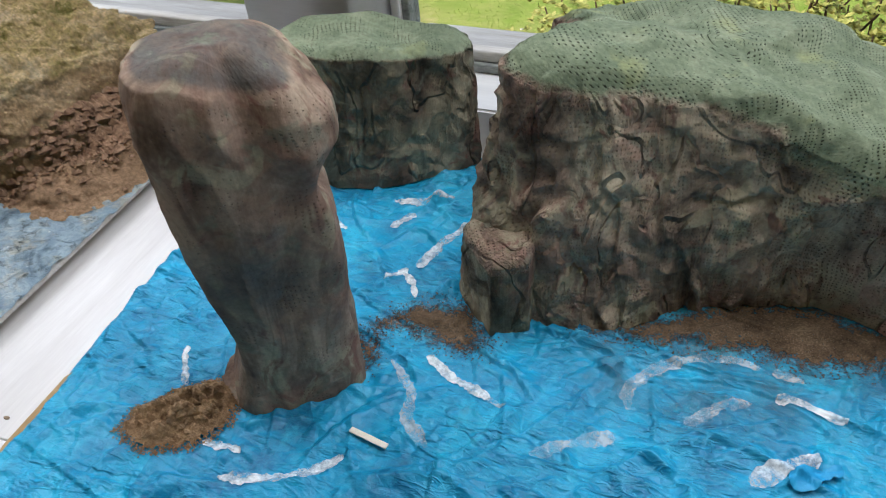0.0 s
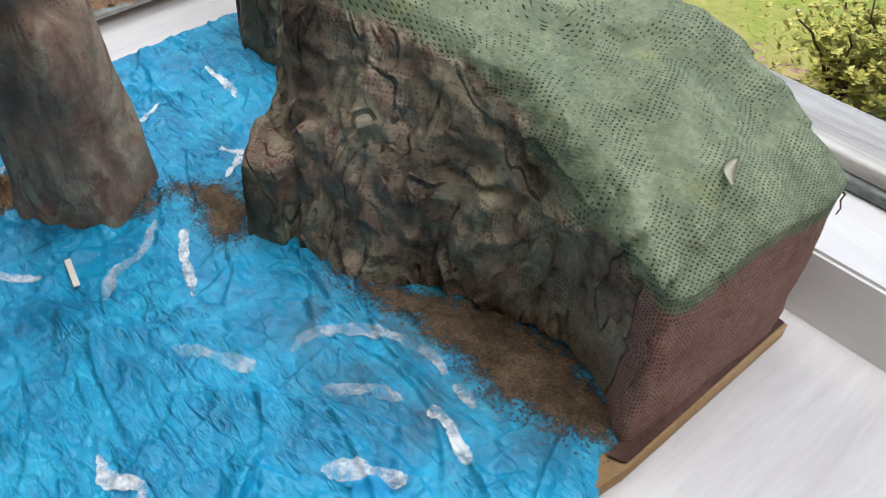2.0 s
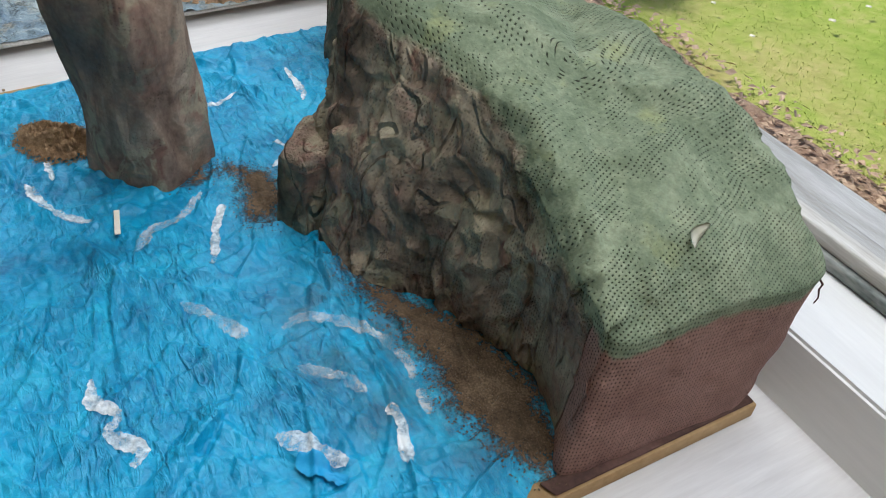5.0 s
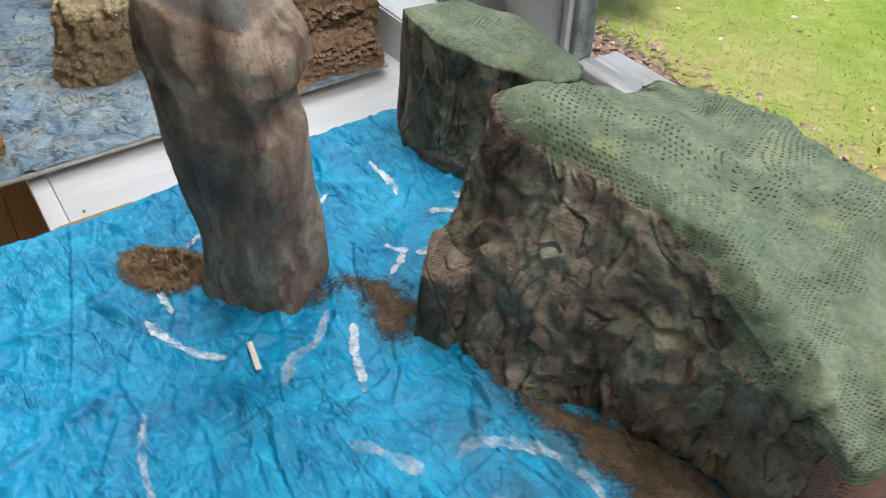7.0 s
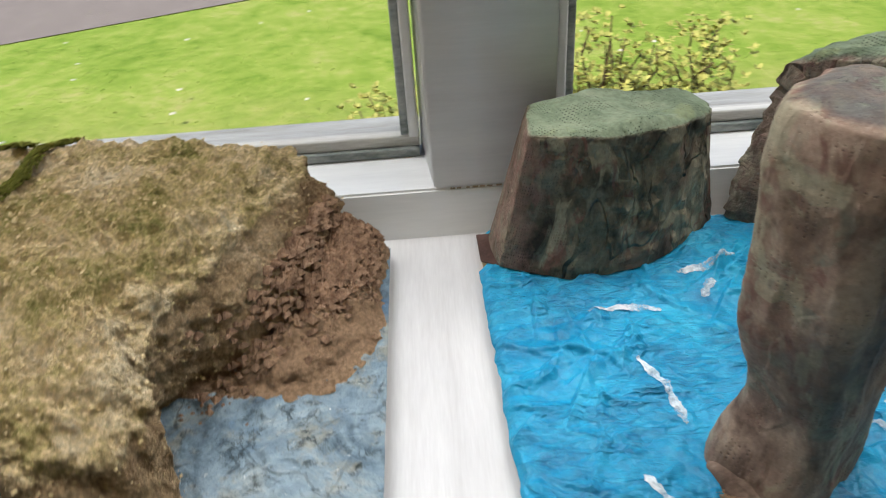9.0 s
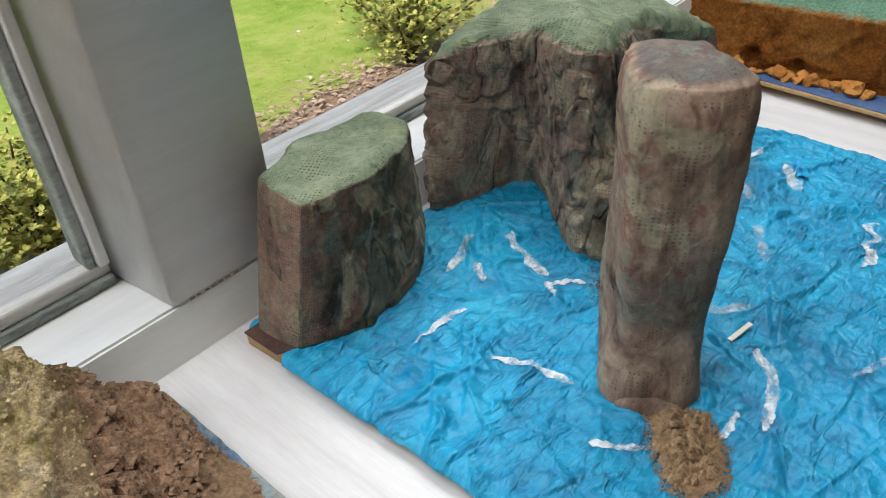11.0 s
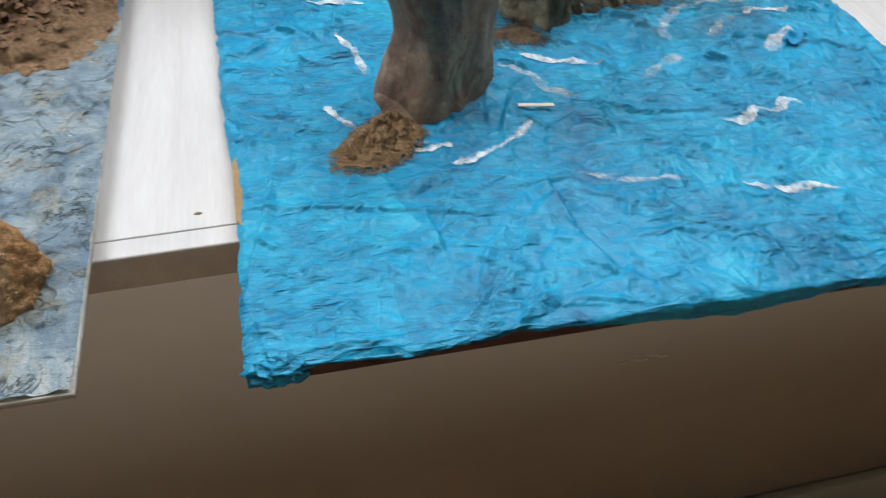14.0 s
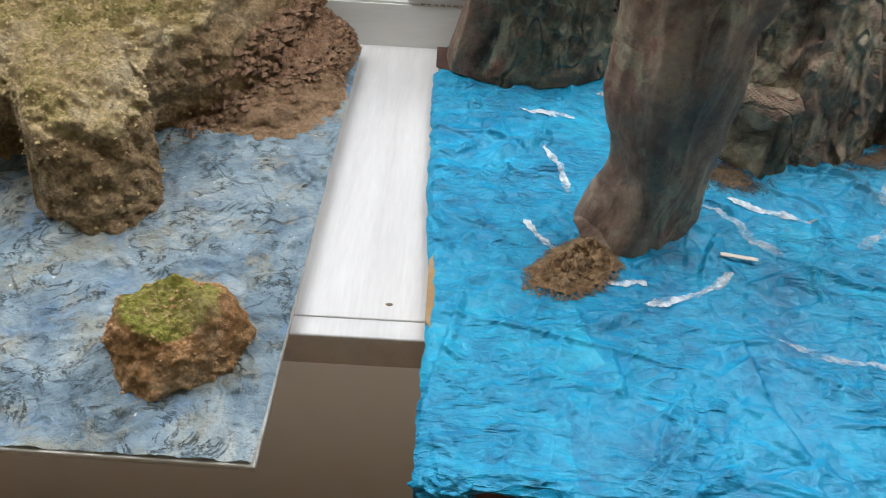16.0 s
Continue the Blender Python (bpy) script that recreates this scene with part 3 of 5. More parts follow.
def splayed(x0, x1, back):
    bm = box(x0, x1, 0.5255, 0.611, 0.0332, 2.2)
    for v in bm.verts:
        if v.co.y > 0.57:
            v.co.x += -back if v.co.x < (x0 + x1) / 2 else back
    bmesh.ops.bevel(bm, geom=bm.edges[:], offset=0.0015, segments=2, affect="EDGES")
    return skew(bm)


tagged(part("mullion", splayed(-0.4155, -0.3150, 0.010), WHITE), "broad white painted mullion between two window panes", "window frame", kind="structure")
beam("mullion.001", (1.05, 1.15, 0.5255, 0.611, 0.0332, 2.2), WHITE, "broad white painted mullion between two window panes")
beam("mullion.002", (-1.87, -1.77, 0.5255, 0.611, 0.0332, 2.2), WHITE, "broad white painted mullion between two window panes")
beam("window_head", (-2.6, 2.6, 0.4975, 0.66, 2.2, 2.3), WHITE, "white painted head of the window frame")


def pane(name, x0, x1):
    win = thing(name, 0, 0, 0, "single glazed window pane in a weathered white sash with dark worn beads", "window", kind="structure")
    z0, z1, y0, y1 = 0.0335, 2.2, 0.585, 0.611
    bottom = wall_box(x0, x1, y0, y1, z0, z0 + 0.0085, bevel=0.002)
    part("bottom_bead", bottom, RAIL, win, "dark worn bottom bead with peeling paint")
    part("outer_sill", wall_box(x0, x1, y1 + 0.001, y1 + 0.05, z0 - 0.03, z0 + 0.006, bevel=0.003), OUTER, win, "peeling white outer sill")
    part("bottom_cap", wall_box(x0, x1, y0 + 0.004, y1, z0 + 0.0086, z0 + 0.0195, bevel=0.002), OUTER, win, "peeling white paint on the bead's top")
    for a, b, c in ((x0, x0 + 0.0085, x0 + 0.016), (x1, x1 - 0.0085, x1 - 0.016)):
        part("stile", wall_box(min(a, b), max(a, b), y0 - 0.002, y1, z0 + 0.02, z1, bevel=0.002), WHITE, win)
        part("side_bead", wall_box(min(b, c) + 0.0001, max(b, c) - 0.0001, y0 + 0.003, y1, z0 + 0.02, z1, bevel=0.002), RAIL, win, "dark worn side bead with peeling paint")
    g = part("glass", wall_box(x0 + 0.01, x1 - 0.01, 0.597, 0.600, z0 + 0.01, z1), GLASS, win, smooth=False)
    g.visible_shadow = False
    return win


pane("window_1", -1.77, -0.4265)
pane("window_2", -0.3055, 1.05)

wall = part("wall_north", wall_box(-2.6, 2.6, 0.177, 0.60, -0.80, -0.0385), WALL)
tagged(wall, "beige painted wall below the window sill", "wall", kind="structure")
skirting = part("baseboard", wall_box(-2.6, 2.6, 0.162, 0.1765, -0.80, -0.69, bevel=0.003), SKIRT)
tagged(skirting, "cream painted skirting board", "baseboard", kind="structure")
for name, sizes in (("wall_south", (-2.6, 2.6, -3.1, -3.0, -0.8, 2.4)), ("wall_west", (-2.7, -2.6, -3.0, 0.6, -0.8, 2.4)), ("wall_east", (2.6, 2.7, -3.0, 0.6, -0.8, 2.4))):
    tagged(part(name, box(*sizes), PLASTER, smooth=False), "plain pale painted room wall", "wall", kind="structure")
tagged(part("ceiling", box(-2.7, 2.7, -3.1, 0.7, 2.4, 2.5), PLASTER, smooth=False), "plain white ceiling", "ceiling", kind="structure")
tagged(part("wall_lintel", wall_box(-2.6, 2.6, 0.4975, 0.66, 2.3, 2.4), PLASTER, smooth=False), "plain pale wall above the window", "wall", kind="structure")
floor = tagged(part("floor", box(-2.7, 2.7, -3.1, 0.7, -0.86, -0.812), DARKCARD, smooth=False), "varnished reddish oak plank floor", "floor", kind="structure")
# a join and flaking paint where the mullion meets the frame
crack = bmesh.new()
for k in range(7):
    x = -0.402 + 0.0065 * k + 0.002 * random.random()
    bit = bmesh.ops.create_cube(crack, size=1.0)["verts"]
    w, h = 0.002 + 0.003 * random.random(), 0.0006 + 0.0009 * random.random() * (k % 3 == 0)
    for v in bit:
        v.co = (x + v.co.x * w, 0.5250 + v.co.y * 0.0014 + SKEW * (x + 0.45), 0.0330 + v.co.z * h)
tagged(part("paint_crack", crack, CHIP, smooth=False), "thin dark crack in the paint below the mullion", "crack", kind="structure")
scuff = bmesh.new()
for k in range(5):
    bit = bmesh.ops.create_cube(scuff, size=1.0)["verts"]
    x, z = -0.049 + 0.0108 * k, -0.288 + 0.003 * (k % 2)
    for v in bit:
        v.co = (x + v.co.x * 0.011, 0.1765 + v.co.y * 0.0008 + SKEW * (x + 0.45), z + v.co.z * 0.003)
tagged(part("wall_scuff", scuff, OUTER, smooth=False), "small pale scuff on the beige wall", "scuff", kind="structure")

# ---- outside ----
GROUND = -1.0


def sheet(x0, x1, y0, y1, nx, ny, height, power=1.0):
    """A grid over a rectangle; rows crowd near y0 for a power over 1."""
    bm = bmesh.new()
    rows = []
    for j in range(ny):
        y = y0 + (y1 - y0) * (j / (ny - 1)) ** power
        rows.append([bm.verts.new((x, y, height(x, y))) for x in np.linspace(x0, x1, nx)])
    for j in range(ny - 1):
        for i in range(nx - 1):
            bm.faces.new((rows[j][i], rows[j][i + 1], rows[j + 1][i + 1], rows[j + 1][i]))
    return bm


def from_arrays(name, verts, faces, mat):
    me = bpy.data.meshes.new(name)
    me.from_pydata(verts, [], faces)
    me.materials.append(mat)
    return new(name, me)


tagged(part("ground", sheet(-40, 40, 0.66, 60, 60, 90, lambda x, y: GROUND, 2.2), LAWN), "bright green lawn outside the window", "lawn", kind="structure")


def bed_edge(x):
    return 2.36 + 0.14 * math.tanh(x) + 0.12 * noise.noise(Vector((x * 2, 4, 0))) + 0.05 * noise.noise(Vector((x * 7, 9, 0)))


def bed():
    bm = bmesh.new()
    rows = []
    for x in np.linspace(-6, 6, 240):
        rows.append([bm.verts.new((x, 0.665 + (bed_edge(x) - 0.665) * k / 30, GROUND + 0.028 + 0.012 * fbm((x, k / 30, 0), 7, 3) - (0.02 if k == 30 else 0))) for k in range(31)])
    for a, b in zip(rows, rows[1:]):
        for k in range(30):
            bm.faces.new((a[k], b[k], b[k + 1], a[k + 1]))
    return bm


tagged(part("flower_bed", bed(), SOIL), "strip of bare soil with leaf litter along the house wall", "flower bed", kind="structure")
path_bm = sheet(-9, 1.2, 0.0, 1.6, 24, 8, lambda x, y: GROUND + 0.0045)
for v in path_bm.verts:
    v.co.y += 4.08 + 0.40 * (v.co.x + 2.69)
tagged(part("path", path_bm, TARMAC), "pinkish grey tarmac path across the lawn", "path", kind="structure")

rng = np.random.default_rng(7)


def scatter_blades(count, x0, x1, y0, y1, tall, wide):
    verts, faces = [], []
    for _ in range(count):
        x, y = rng.uniform(x0, x1), y0 + (y1 - y0) * rng.random() ** 1.5
        if y < bed_edge(x) - 0.06 * rng.random():
            continue
        a, h, lean = rng.uniform(0, 6.28), tall * rng.uniform(0.5, 1.1), rng.uniform(0.2, 0.9)
        dx, dy = math.cos(a) * wide, math.sin(a) * wide
        k = len(verts)
        verts += [(x - dx, y - dy, GROUND), (x + dx, y + dy, GROUND), (x + dy * lean * 6, y - dx * lean * 6, GROUND + h)]
        faces.append((k, k + 1, k + 2))
    return verts, faces


tagged(from_arrays("grass", *scatter_blades(30000, -3.6, 3.2, 2.2, 4.6, 0.008, 0.0025), BLADE), "short green lawn grass blades", "grass", kind="stuff")


def litter(count, x0, x1, y0, y1, size, lift):
    verts, faces = [], []
    for _ in range(count):
        x, y = rng.uniform(x0, x1), rng.uniform(y0, y1)
        if y > bed_edge(x) + 0.12 * rng.random():
            continue
        a, s, t = rng.uniform(0, 6.28), size * rng.uniform(0.5, 1.3), rng.uniform(-0.5, 0.5)
        c, d = math.cos(a) * s, math.sin(a) * s
        z = GROUND + lift + rng.uniform(0, 0.02)
        k = len(verts)
        verts += [(x - c, y - d, z), (x - d * 0.45, y + c * 0.45, z + s * t), (x + c, y + d, z + s * t * 0.5), (x + d * 0.45, y - c * 0.45, z + s * 0.35)]
        faces.append((k, k + 1, k + 2, k + 3))
    return verts, faces


tagged(from_arrays("leaf_litter", *litter(16000, -3.6, 3.4, 1.2, 2.75, 0.017, 0.036), DEADLEAF), "brown and tan fallen leaves on the soil", "leaf litter", kind="stuff")


def petals(count):
    verts, faces = [], []
    for _ in range(count):
        x, y, s = rng.uniform(-3.4, 3), rng.uniform(2.3, 4.4), rng.uniform(0.007, 0.016)
        k = len(verts)
        z = GROUND + 0.048
        for q in range(6):
            verts.append((x + s * math.cos(q * 1.047), y + s * math.sin(q * 1.047), z + 0.004 * (q % 2)))
        faces.append(tuple(range(k, k + 6)))
    return verts, faces


tagged(from_arrays("fallen_petals", *petals(46), PETAL), "pale petals lying scattered on the lawn", "petals", kind="stuff")


def tube(points, radius, sides=6, taper=0.5):
    bm = bmesh.new()
    pts = [Vector(p) for p in points]
    rings = []
    for k, p in enumerate(pts):
        d = (pts[min(k + 1, len(pts) - 1)] - pts[max(k - 1, 0)]).normalized()
        u = d.cross(Vector((0.3, 0.2, 1))).normalized() if abs(d.z) < 0.95 else d.cross(Vector((1, 0, 0))).normalized()
        w = d.cross(u)
        r = radius * (1 - (1 - taper) * k / (len(pts) - 1))
        rings.append([bm.verts.new(p + (u * math.cos(6.283 * i / sides) + w * math.sin(6.283 * i / sides)) * r) for i in range(sides)])
    for a, b in zip(rings, rings[1:]):
        for i in range(sides):
            bm.faces.new((a[i], a[(i + 1) % sides], b[(i + 1) % sides], b[i]))
    bm.faces.new(rings[0][::-1])
    bm.faces.new(rings[-1])
    return bm


def shrub(x, y, top, spread, clusters):
    """A leafy azalea: a few crooked stems and rosettes of small pointed leaves at their ends."""
    ob = thing("shrub", x, y, GROUND, "leafy yellow-green azalea shrub outside the window", "shrub", "shrubs below the window")
    tall = top - GROUND
    tips = []
    for k in range(9):
        a = k * 2.4 + rng.uniform(-0.4, 0.4)
        reach = spread * rng.uniform(0.35, 1.0)
        h = tall * (1.0 if k == 0 else rng.uniform(0.62, 0.95))
        if k == 0:
            reach = spread * 0.15
        pts = [(reach * (t ** 1.3) * math.cos(a) + 0.012 * rng.normal(), reach * (t ** 1.3) * math.sin(a) + 0.012 * rng.normal(), 0.02 + h * t) for t in np.linspace(0, 1, 7)]
        part("stem", tube(pts, 0.008, 6, 0.3), STEM, ob)
        tips += pts[2:]
    verts, faces = [], []
    for _ in range(int(clusters * 1.7)):
        t = tips[rng.integers(len(tips))]
        c = np.array(t) + rng.normal(0, 0.050, 3)
        c[2] = min(c[2], tall)
        for q in range(7):
            a, e, s = q * 0.9 + rng.uniform(0, 0.5), rng.uniform(-0.1, 1.0), rng.uniform(0.012, 0.025)
            d = np.array((math.cos(a) * math.cos(e), math.sin(a) * math.cos(e), math.sin(e)))
            w = np.array((-math.sin(a), math.cos(a), 0)) * s * 0.34
            k = len(verts)
            verts += [tuple(c), tuple(c + d * s * 0.55 + w), tuple(c + d * s), tuple(c + d * s * 0.55 - w)]
            faces.append((k, k + 1, k + 2, k + 3))
    crown = from_arrays("leaves", verts, faces, LEAF)
    crown.parent = ob
    return ob


shrub(0.11, 2.20, -0.43, 0.12, 170)
shrub(0.27, 2.26, -0.56, 0.17, 200)
shrub(0.43, 2.22, -0.47, 0.14, 180)
shrub(-0.07, 2.18, -0.52, 0.18, 330)
shrub(-0.28, 2.22, -0.50, 0.20, 380)
shrub(-0.50, 2.28, -0.70, 0.20, 240)
shrub(-2.35, 2.45, -0.55, 0.38, 600)
shrub(1.65, 2.40, -0.55, 0.45, 700)

# ---- boards ----
BLUE = thing("sea_model_board", -0.12, 0.27, 0.0, "card board covered with crumpled blue tissue paper as sea", "model base")


def on(parent, bm):
    """Moves a mesh built in world places under its thing."""
    bmesh.ops.translate(bm, verts=bm.verts, vec=-parent.location)
    return bm


def slab(corners, z0, z1, bevel=0.0008):
    bm = bmesh.new()
    low = [bm.verts.new((x, y, z0)) for x, y in corners]
    high = [bm.verts.new((x, y, z1)) for x, y in corners]
    bm.faces.new(low[::-1])
    bm.faces.new(high)
    for i in range(len(corners)):
        k = (i + 1) % len(corners)
        bm.faces.new((low[i], low[k], high[k], high[i]))
    bmesh.ops.bevel(bm, geom=bm.edges[:], offset=bevel, segments=1, affect="EDGES")
    return bm


part("card_base", on(BLUE, slab(((-0.359, 0.042), (0.140, 0.042), (0.134, 0.340), (0.1385, 0.368), (0.140, 0.506), (-0.3825, 0.4955), (-0.380, 0.455), (-0.371, 0.44), (-0.365, 0.215), (-0.3735, 0.198), (-0.3725, 0.142), (-0.362, 0.125)), SILL + 0.0004, 0.0036)), CARD, BLUE, "brown corrugated card")
part("front_edge", on(BLUE, slab(((-0.357, 0.0283), (0.150, 0.0283), (0.146, 0.0415), (-0.3585, 0.0415)), -0.0082, 0.0030, 0.0005)), DARKCARD, BLUE, "dark bare corrugated card edge")
wad = bmesh.new()
bmesh.ops.create_icosphere(wad, subdivisions=5, radius=1.0)
for v in wad.verts:
    c = v.co.copy()
    c *= 0.72 + 0.32 * (1 - 2.2 * abs(noise.noise(c * 1.7))) + 0.16 * noise.noise(c * 5)
    v.co = (-0.3545 + c.x * 0.019, 0.0330 + c.y * 0.012, -0.0015 + c.z * 0.0090)
part("paper_corner", on(BLUE, wad), TISSUE, BLUE, "bunched blue paper folded round the corner")
part("brown_corner", on(BLUE, slab(((-0.3830, 0.458), (-0.368, 0.450), (-0.368, 0.4955), (-0.3840, 0.4955)), 0.0038, 0.0058)), DARKCARD, BLUE, "card corner painted dark brown")
part("brown_edge", on(BLUE, slab(((0.128, 0.366), (0.1375, 0.37), (0.1385, 0.504), (0.128, 0.504)), 0.0044, 0.0062)), DARKCARD, BLUE, "card edge painted dark brown")

CREASES = (
    ((0.009, 0.246), (0.065, 0.184)), ((0.065, 0.184), (0.069, 0.136)), ((0.081, 0.240), (0.074, 0.152)), ((-0.178, 0.145), (-0.173, 0.092)),
    ((-0.173, 0.092), (-0.159, 0.057)), ((-0.260, 0.133), (-0.255, 0.084)), ((-0.271, 0.155), (-0.231, 0.162)), ((-0.162, 0.192), (-0.088, 0.227)),
    ((-0.224, 0.160), (-0.170, 0.191)), ((-0.170, 0.191), (-0.062, 0.219)), ((0.012, 0.248), (0.047, 0.196)), ((-0.037, 0.243), (0.005, 0.238)),
)
NX, NY = 470, 430
SX0, SX1, SY0, SY1 = -0.392, 0.156, 0.027, 0.500


def sheet_heights():
    """Heights of the crumpled paper on an even grid: soft swells, facets and sharp folds."""
    xs, ys = np.linspace(SX0, SX1, NX), np.linspace(SY0, SY1, NY)
    X, Y = np.meshgrid(xs, ys)
    Z = np.zeros_like(X)
    for j in range(NY):
        for i in range(NX):
            p = Vector((X[j, i], Y[j, i], 0.0))
            w = p + 0.012 * noise.noise_vector(p * 30)
            Z[j, i] = 0.0011 * noise.noise(p * 20) + 0.0013 * noise.noise(w * 52, noise_basis="VORONOI_F2F1") + 0.0006 * noise.noise(w * 130, noise_basis="VORONOI_F2F1")
    folds = []
    for _ in range(520):
        x, y, a = rng.uniform(SX0, SX1), rng.uniform(SY0, SY1), rng.uniform(0, math.pi)
        busy = 1.5 if (x < -0.1 and y > 0.27) or (x > -0.12 and y > 0.25) else 1.0
        folds.append((x, y, a, rng.uniform(0.008, 0.045) * (2.6 if rng.random() < 0.16 else 1), rng.uniform(0.0012, 0.0026), rng.uniform(0.0008, 0.0028) * busy, rng.uniform(-7, 7)))
    for (x0, y0), (x1, y1) in CREASES:
        folds.append(((x0 + x1) / 2, (y0 + y1) / 2, math.atan2(y1 - y0, x1 - x0), math.hypot(x1 - x0, y1 - y0) / 2, 0.0030, 0.0048, rng.uniform(-2, 2)))
    for x, y, a, half, wide, high, bend in folds:
        m = (np.abs(X - x) < half + 0.02) & (np.abs(Y - y) < half + 0.02)
        u = (X[m] - x) * math.cos(a) + (Y[m] - y) * math.sin(a)
        d = -(X[m] - x) * math.sin(a) + (Y[m] - y) * math.cos(a) - bend * u * u
        ends = np.clip(1 - (np.abs(u) / half) ** 2, 0, 1)
        tent = np.where(d > 0, np.clip(1 - d / wide, 0, 1), np.clip(1 + d / (wide * 4.5), 0, 1))
        Z[m] += high * ends * tent
    return X, Y, np.maximum(Z + 0.0062, 0.0046)


SHX, SHY, SHZ = sheet_heights()


def sea_level(x, y):
    """Height of the paper at a place."""
    i = min(max((x - SX0) / (SX1 - SX0) * (NX - 1), 0), NX - 2)
    j = min(max((y - SY0) / (SY1 - SY0) * (NY - 1), 0), NY - 2)
    a, b = int(i), int(j)
    s, t = i - a, j - b
    return (SHZ[b, a] * (1 - s) + SHZ[b, a + 1] * s) * (1 - t) + (SHZ[b + 1, a] * (1 - s) + SHZ[b + 1, a + 1] * s) * t


def tissue_sheet():
    verts, faces = [], []
    for j in range(NY):
        v = j / (NY - 1)
        y = SHY[j, 0]
        left = -0.371 - 0.016 * v + 0.0025 * noise.noise(Vector((y * 38, 3, 0))) + 0.0015 * noise.noise(Vector((y * 110, 5, 0)))
        left += 0.0045 * math.exp(-((y - 0.165) / 0.045) ** 2) + 0.010 * max(0.0, min(1.0, (y - 0.450) / 0.012))
        right = 0.154 - 0.016 * v - 0.013 * max(0.0, min(1.0, (y - 0.345) / 0.02)) + 0.003 * noise.noise(Vector((y * 30, 8, 0)))
        for i in range(NX):
            u = i / (NX - 1)
            x = left + u * (right - left)
            z = sea_level(x, y)
            edge = min(u * 0.53, (1 - u) * 0.53, v * 0.47)
            if edge < 0.009:
                z -= (z - (0.0034 if v * 0.47 <= edge + 1e-6 else 0.0009)) * (1 - edge / 0.009) ** 2.2
            bulge = 0.004 * noise.noise(Vector((x * 16, 7, 0))) * max(0.0, 1 - v * 12)
            verts.append((x + 0.12, y + bulge - 0.27, z))
    for j in range(NY - 1):
        for i in range(NX - 1):
            k = j * NX + i
            faces.append((k, k + 1, k + NX + 1, k + NX))
    # the paper hangs over the front edge
    first = len(verts)
    drop = 6
    for r in range(1, drop + 1):
        for i in range(NX):
            x, y, z = verts[i]
            loose = max(math.exp(-((x - 0.02) / 0.07) ** 2), math.exp(-((x + 0.245) / 0.02) ** 2), 0.6 if x > 0.1 else 0.0)
            sag = 0.0012 + 0.013 * loose + 0.0014 * noise.noise(Vector((x * 60, 2, 1))) + 0.001 * noise.noise(Vector((x * 170, 2, 1)))
            verts.append((x, y + 0.003 * noise.noise(Vector((x * 50, r * 0.7, 4))) - 0.001 * math.sin(r / drop * 3.1), z - sag * r / drop))
    for r in range(drop):
        for i in range(NX - 1):
            a = (first + (r - 1) * NX + i) if r else i
            b = first + r * NX + i
            faces.append((b, b + 1, a + 1, a))
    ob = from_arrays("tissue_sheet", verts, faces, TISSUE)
    ob.data.polygons.foreach_set("use_smooth", [True] * len(ob.data.polygons))
    ob.parent = BLUE
    return tagged(ob, "crumpled blue tissue paper")


tissue_sheet()


# ---- rocks of the blue board ----
def head_zones(p, v, o):
    green = max(0.0, min(1.0, (v - 0.95) * 6))
    slope = max(0.0, min(1.0, (p.x + 0.02) * 9)) * max(0.0, min(1.0, (p.z - 0.088) * 40)) * (1 if p.y > 0.39 else 0.6)
    edge = float(np.interp(p.x, (-0.03, 0.006, 0.03, 0.07, 0.10), (0.170, 0.140, 0.120, 0.102, 0.092)))
    green = max(green, slope, max(0.0, min(1.0, (p.z - edge) * 45 + 0.4)) if p.x > -0.03 and o.y < 0 else 0.0)
    pink = 1.0 if p.x > 0.105 and o.x > 0.55 and v < 1.3 else 0.0
    if pink or (p.x > 0.10 and v > 0.9):
        green = max(0.0, min(1.0, (v - 0.86) * 9))
    if p.x < -0.075 and p.y > 0.375:
        pink = 0.42
    elif v < 0.85 and not pink and (p.x > 0.055 or p.z < 0.035):
        pink = 0.34
    return green, pink, max(0.0, 0.30 - p.z * 4)


HEAD = [
    (-0.090, 0.335, -0.103, 0.370, 0.166), (-0.050, 0.340, -0.060, 0.388, 0.158), (-0.010, 0.372, -0.020, 0.400, 0.150),
    (0.020, 0.388, 0.026, 0.402, 0.138), (0.060, 0.401, 0.068, 0.400, 0.124), (0.102, 0.392, 0.104, 0.396, 0.115),
    (0.129, 0.378, 0.125, 0.398, 0.106), (0.134, 0.440, 0.132, 0.452, 0.114), (0.132, 0.504, 0.132, 0.520, 0.108),
    (0.060, 0.506, 0.058, 0.530, 0.141), (-0.040, 0.503, -0.040, 0.532, 0.147), (-0.120, 0.501, -0.100, 0.538, 0.137),
    (-0.172, 0.500, -0.134, 0.540, 0.127), (-0.163, 0.484, -0.135, 0.516, 0.137), (-0.105, 0.468, -0.112, 0.486, 0.149),
    (-0.090, 0.440, -0.104, 0.450, 0.163), (-0.125, 0.400, -0.122, 0.418, 0.173), (-0.150, 0.366, -0.136, 0.388, 0.176),
    (-0.140, 0.345, -0.129, 0.372, 0.175),
]
headland = thing("headland_model", 0.0, 0.44, 0.006, "large plaster-gauze headland, green top, brown cliffs, pink cut end", "model cliff")
part("cliff", cliff_body(HEAD, headland.location, n=560, nv=130, nt=80, calm=lambda p, o: 0.2 if p.x > 0.118 else 1.0, folds=0.0105, rough=0.0014, dome=0.010, zones=head_zones, fold_scale=32, top_rough=0.25, tension=0.8), CLIFF, headland)
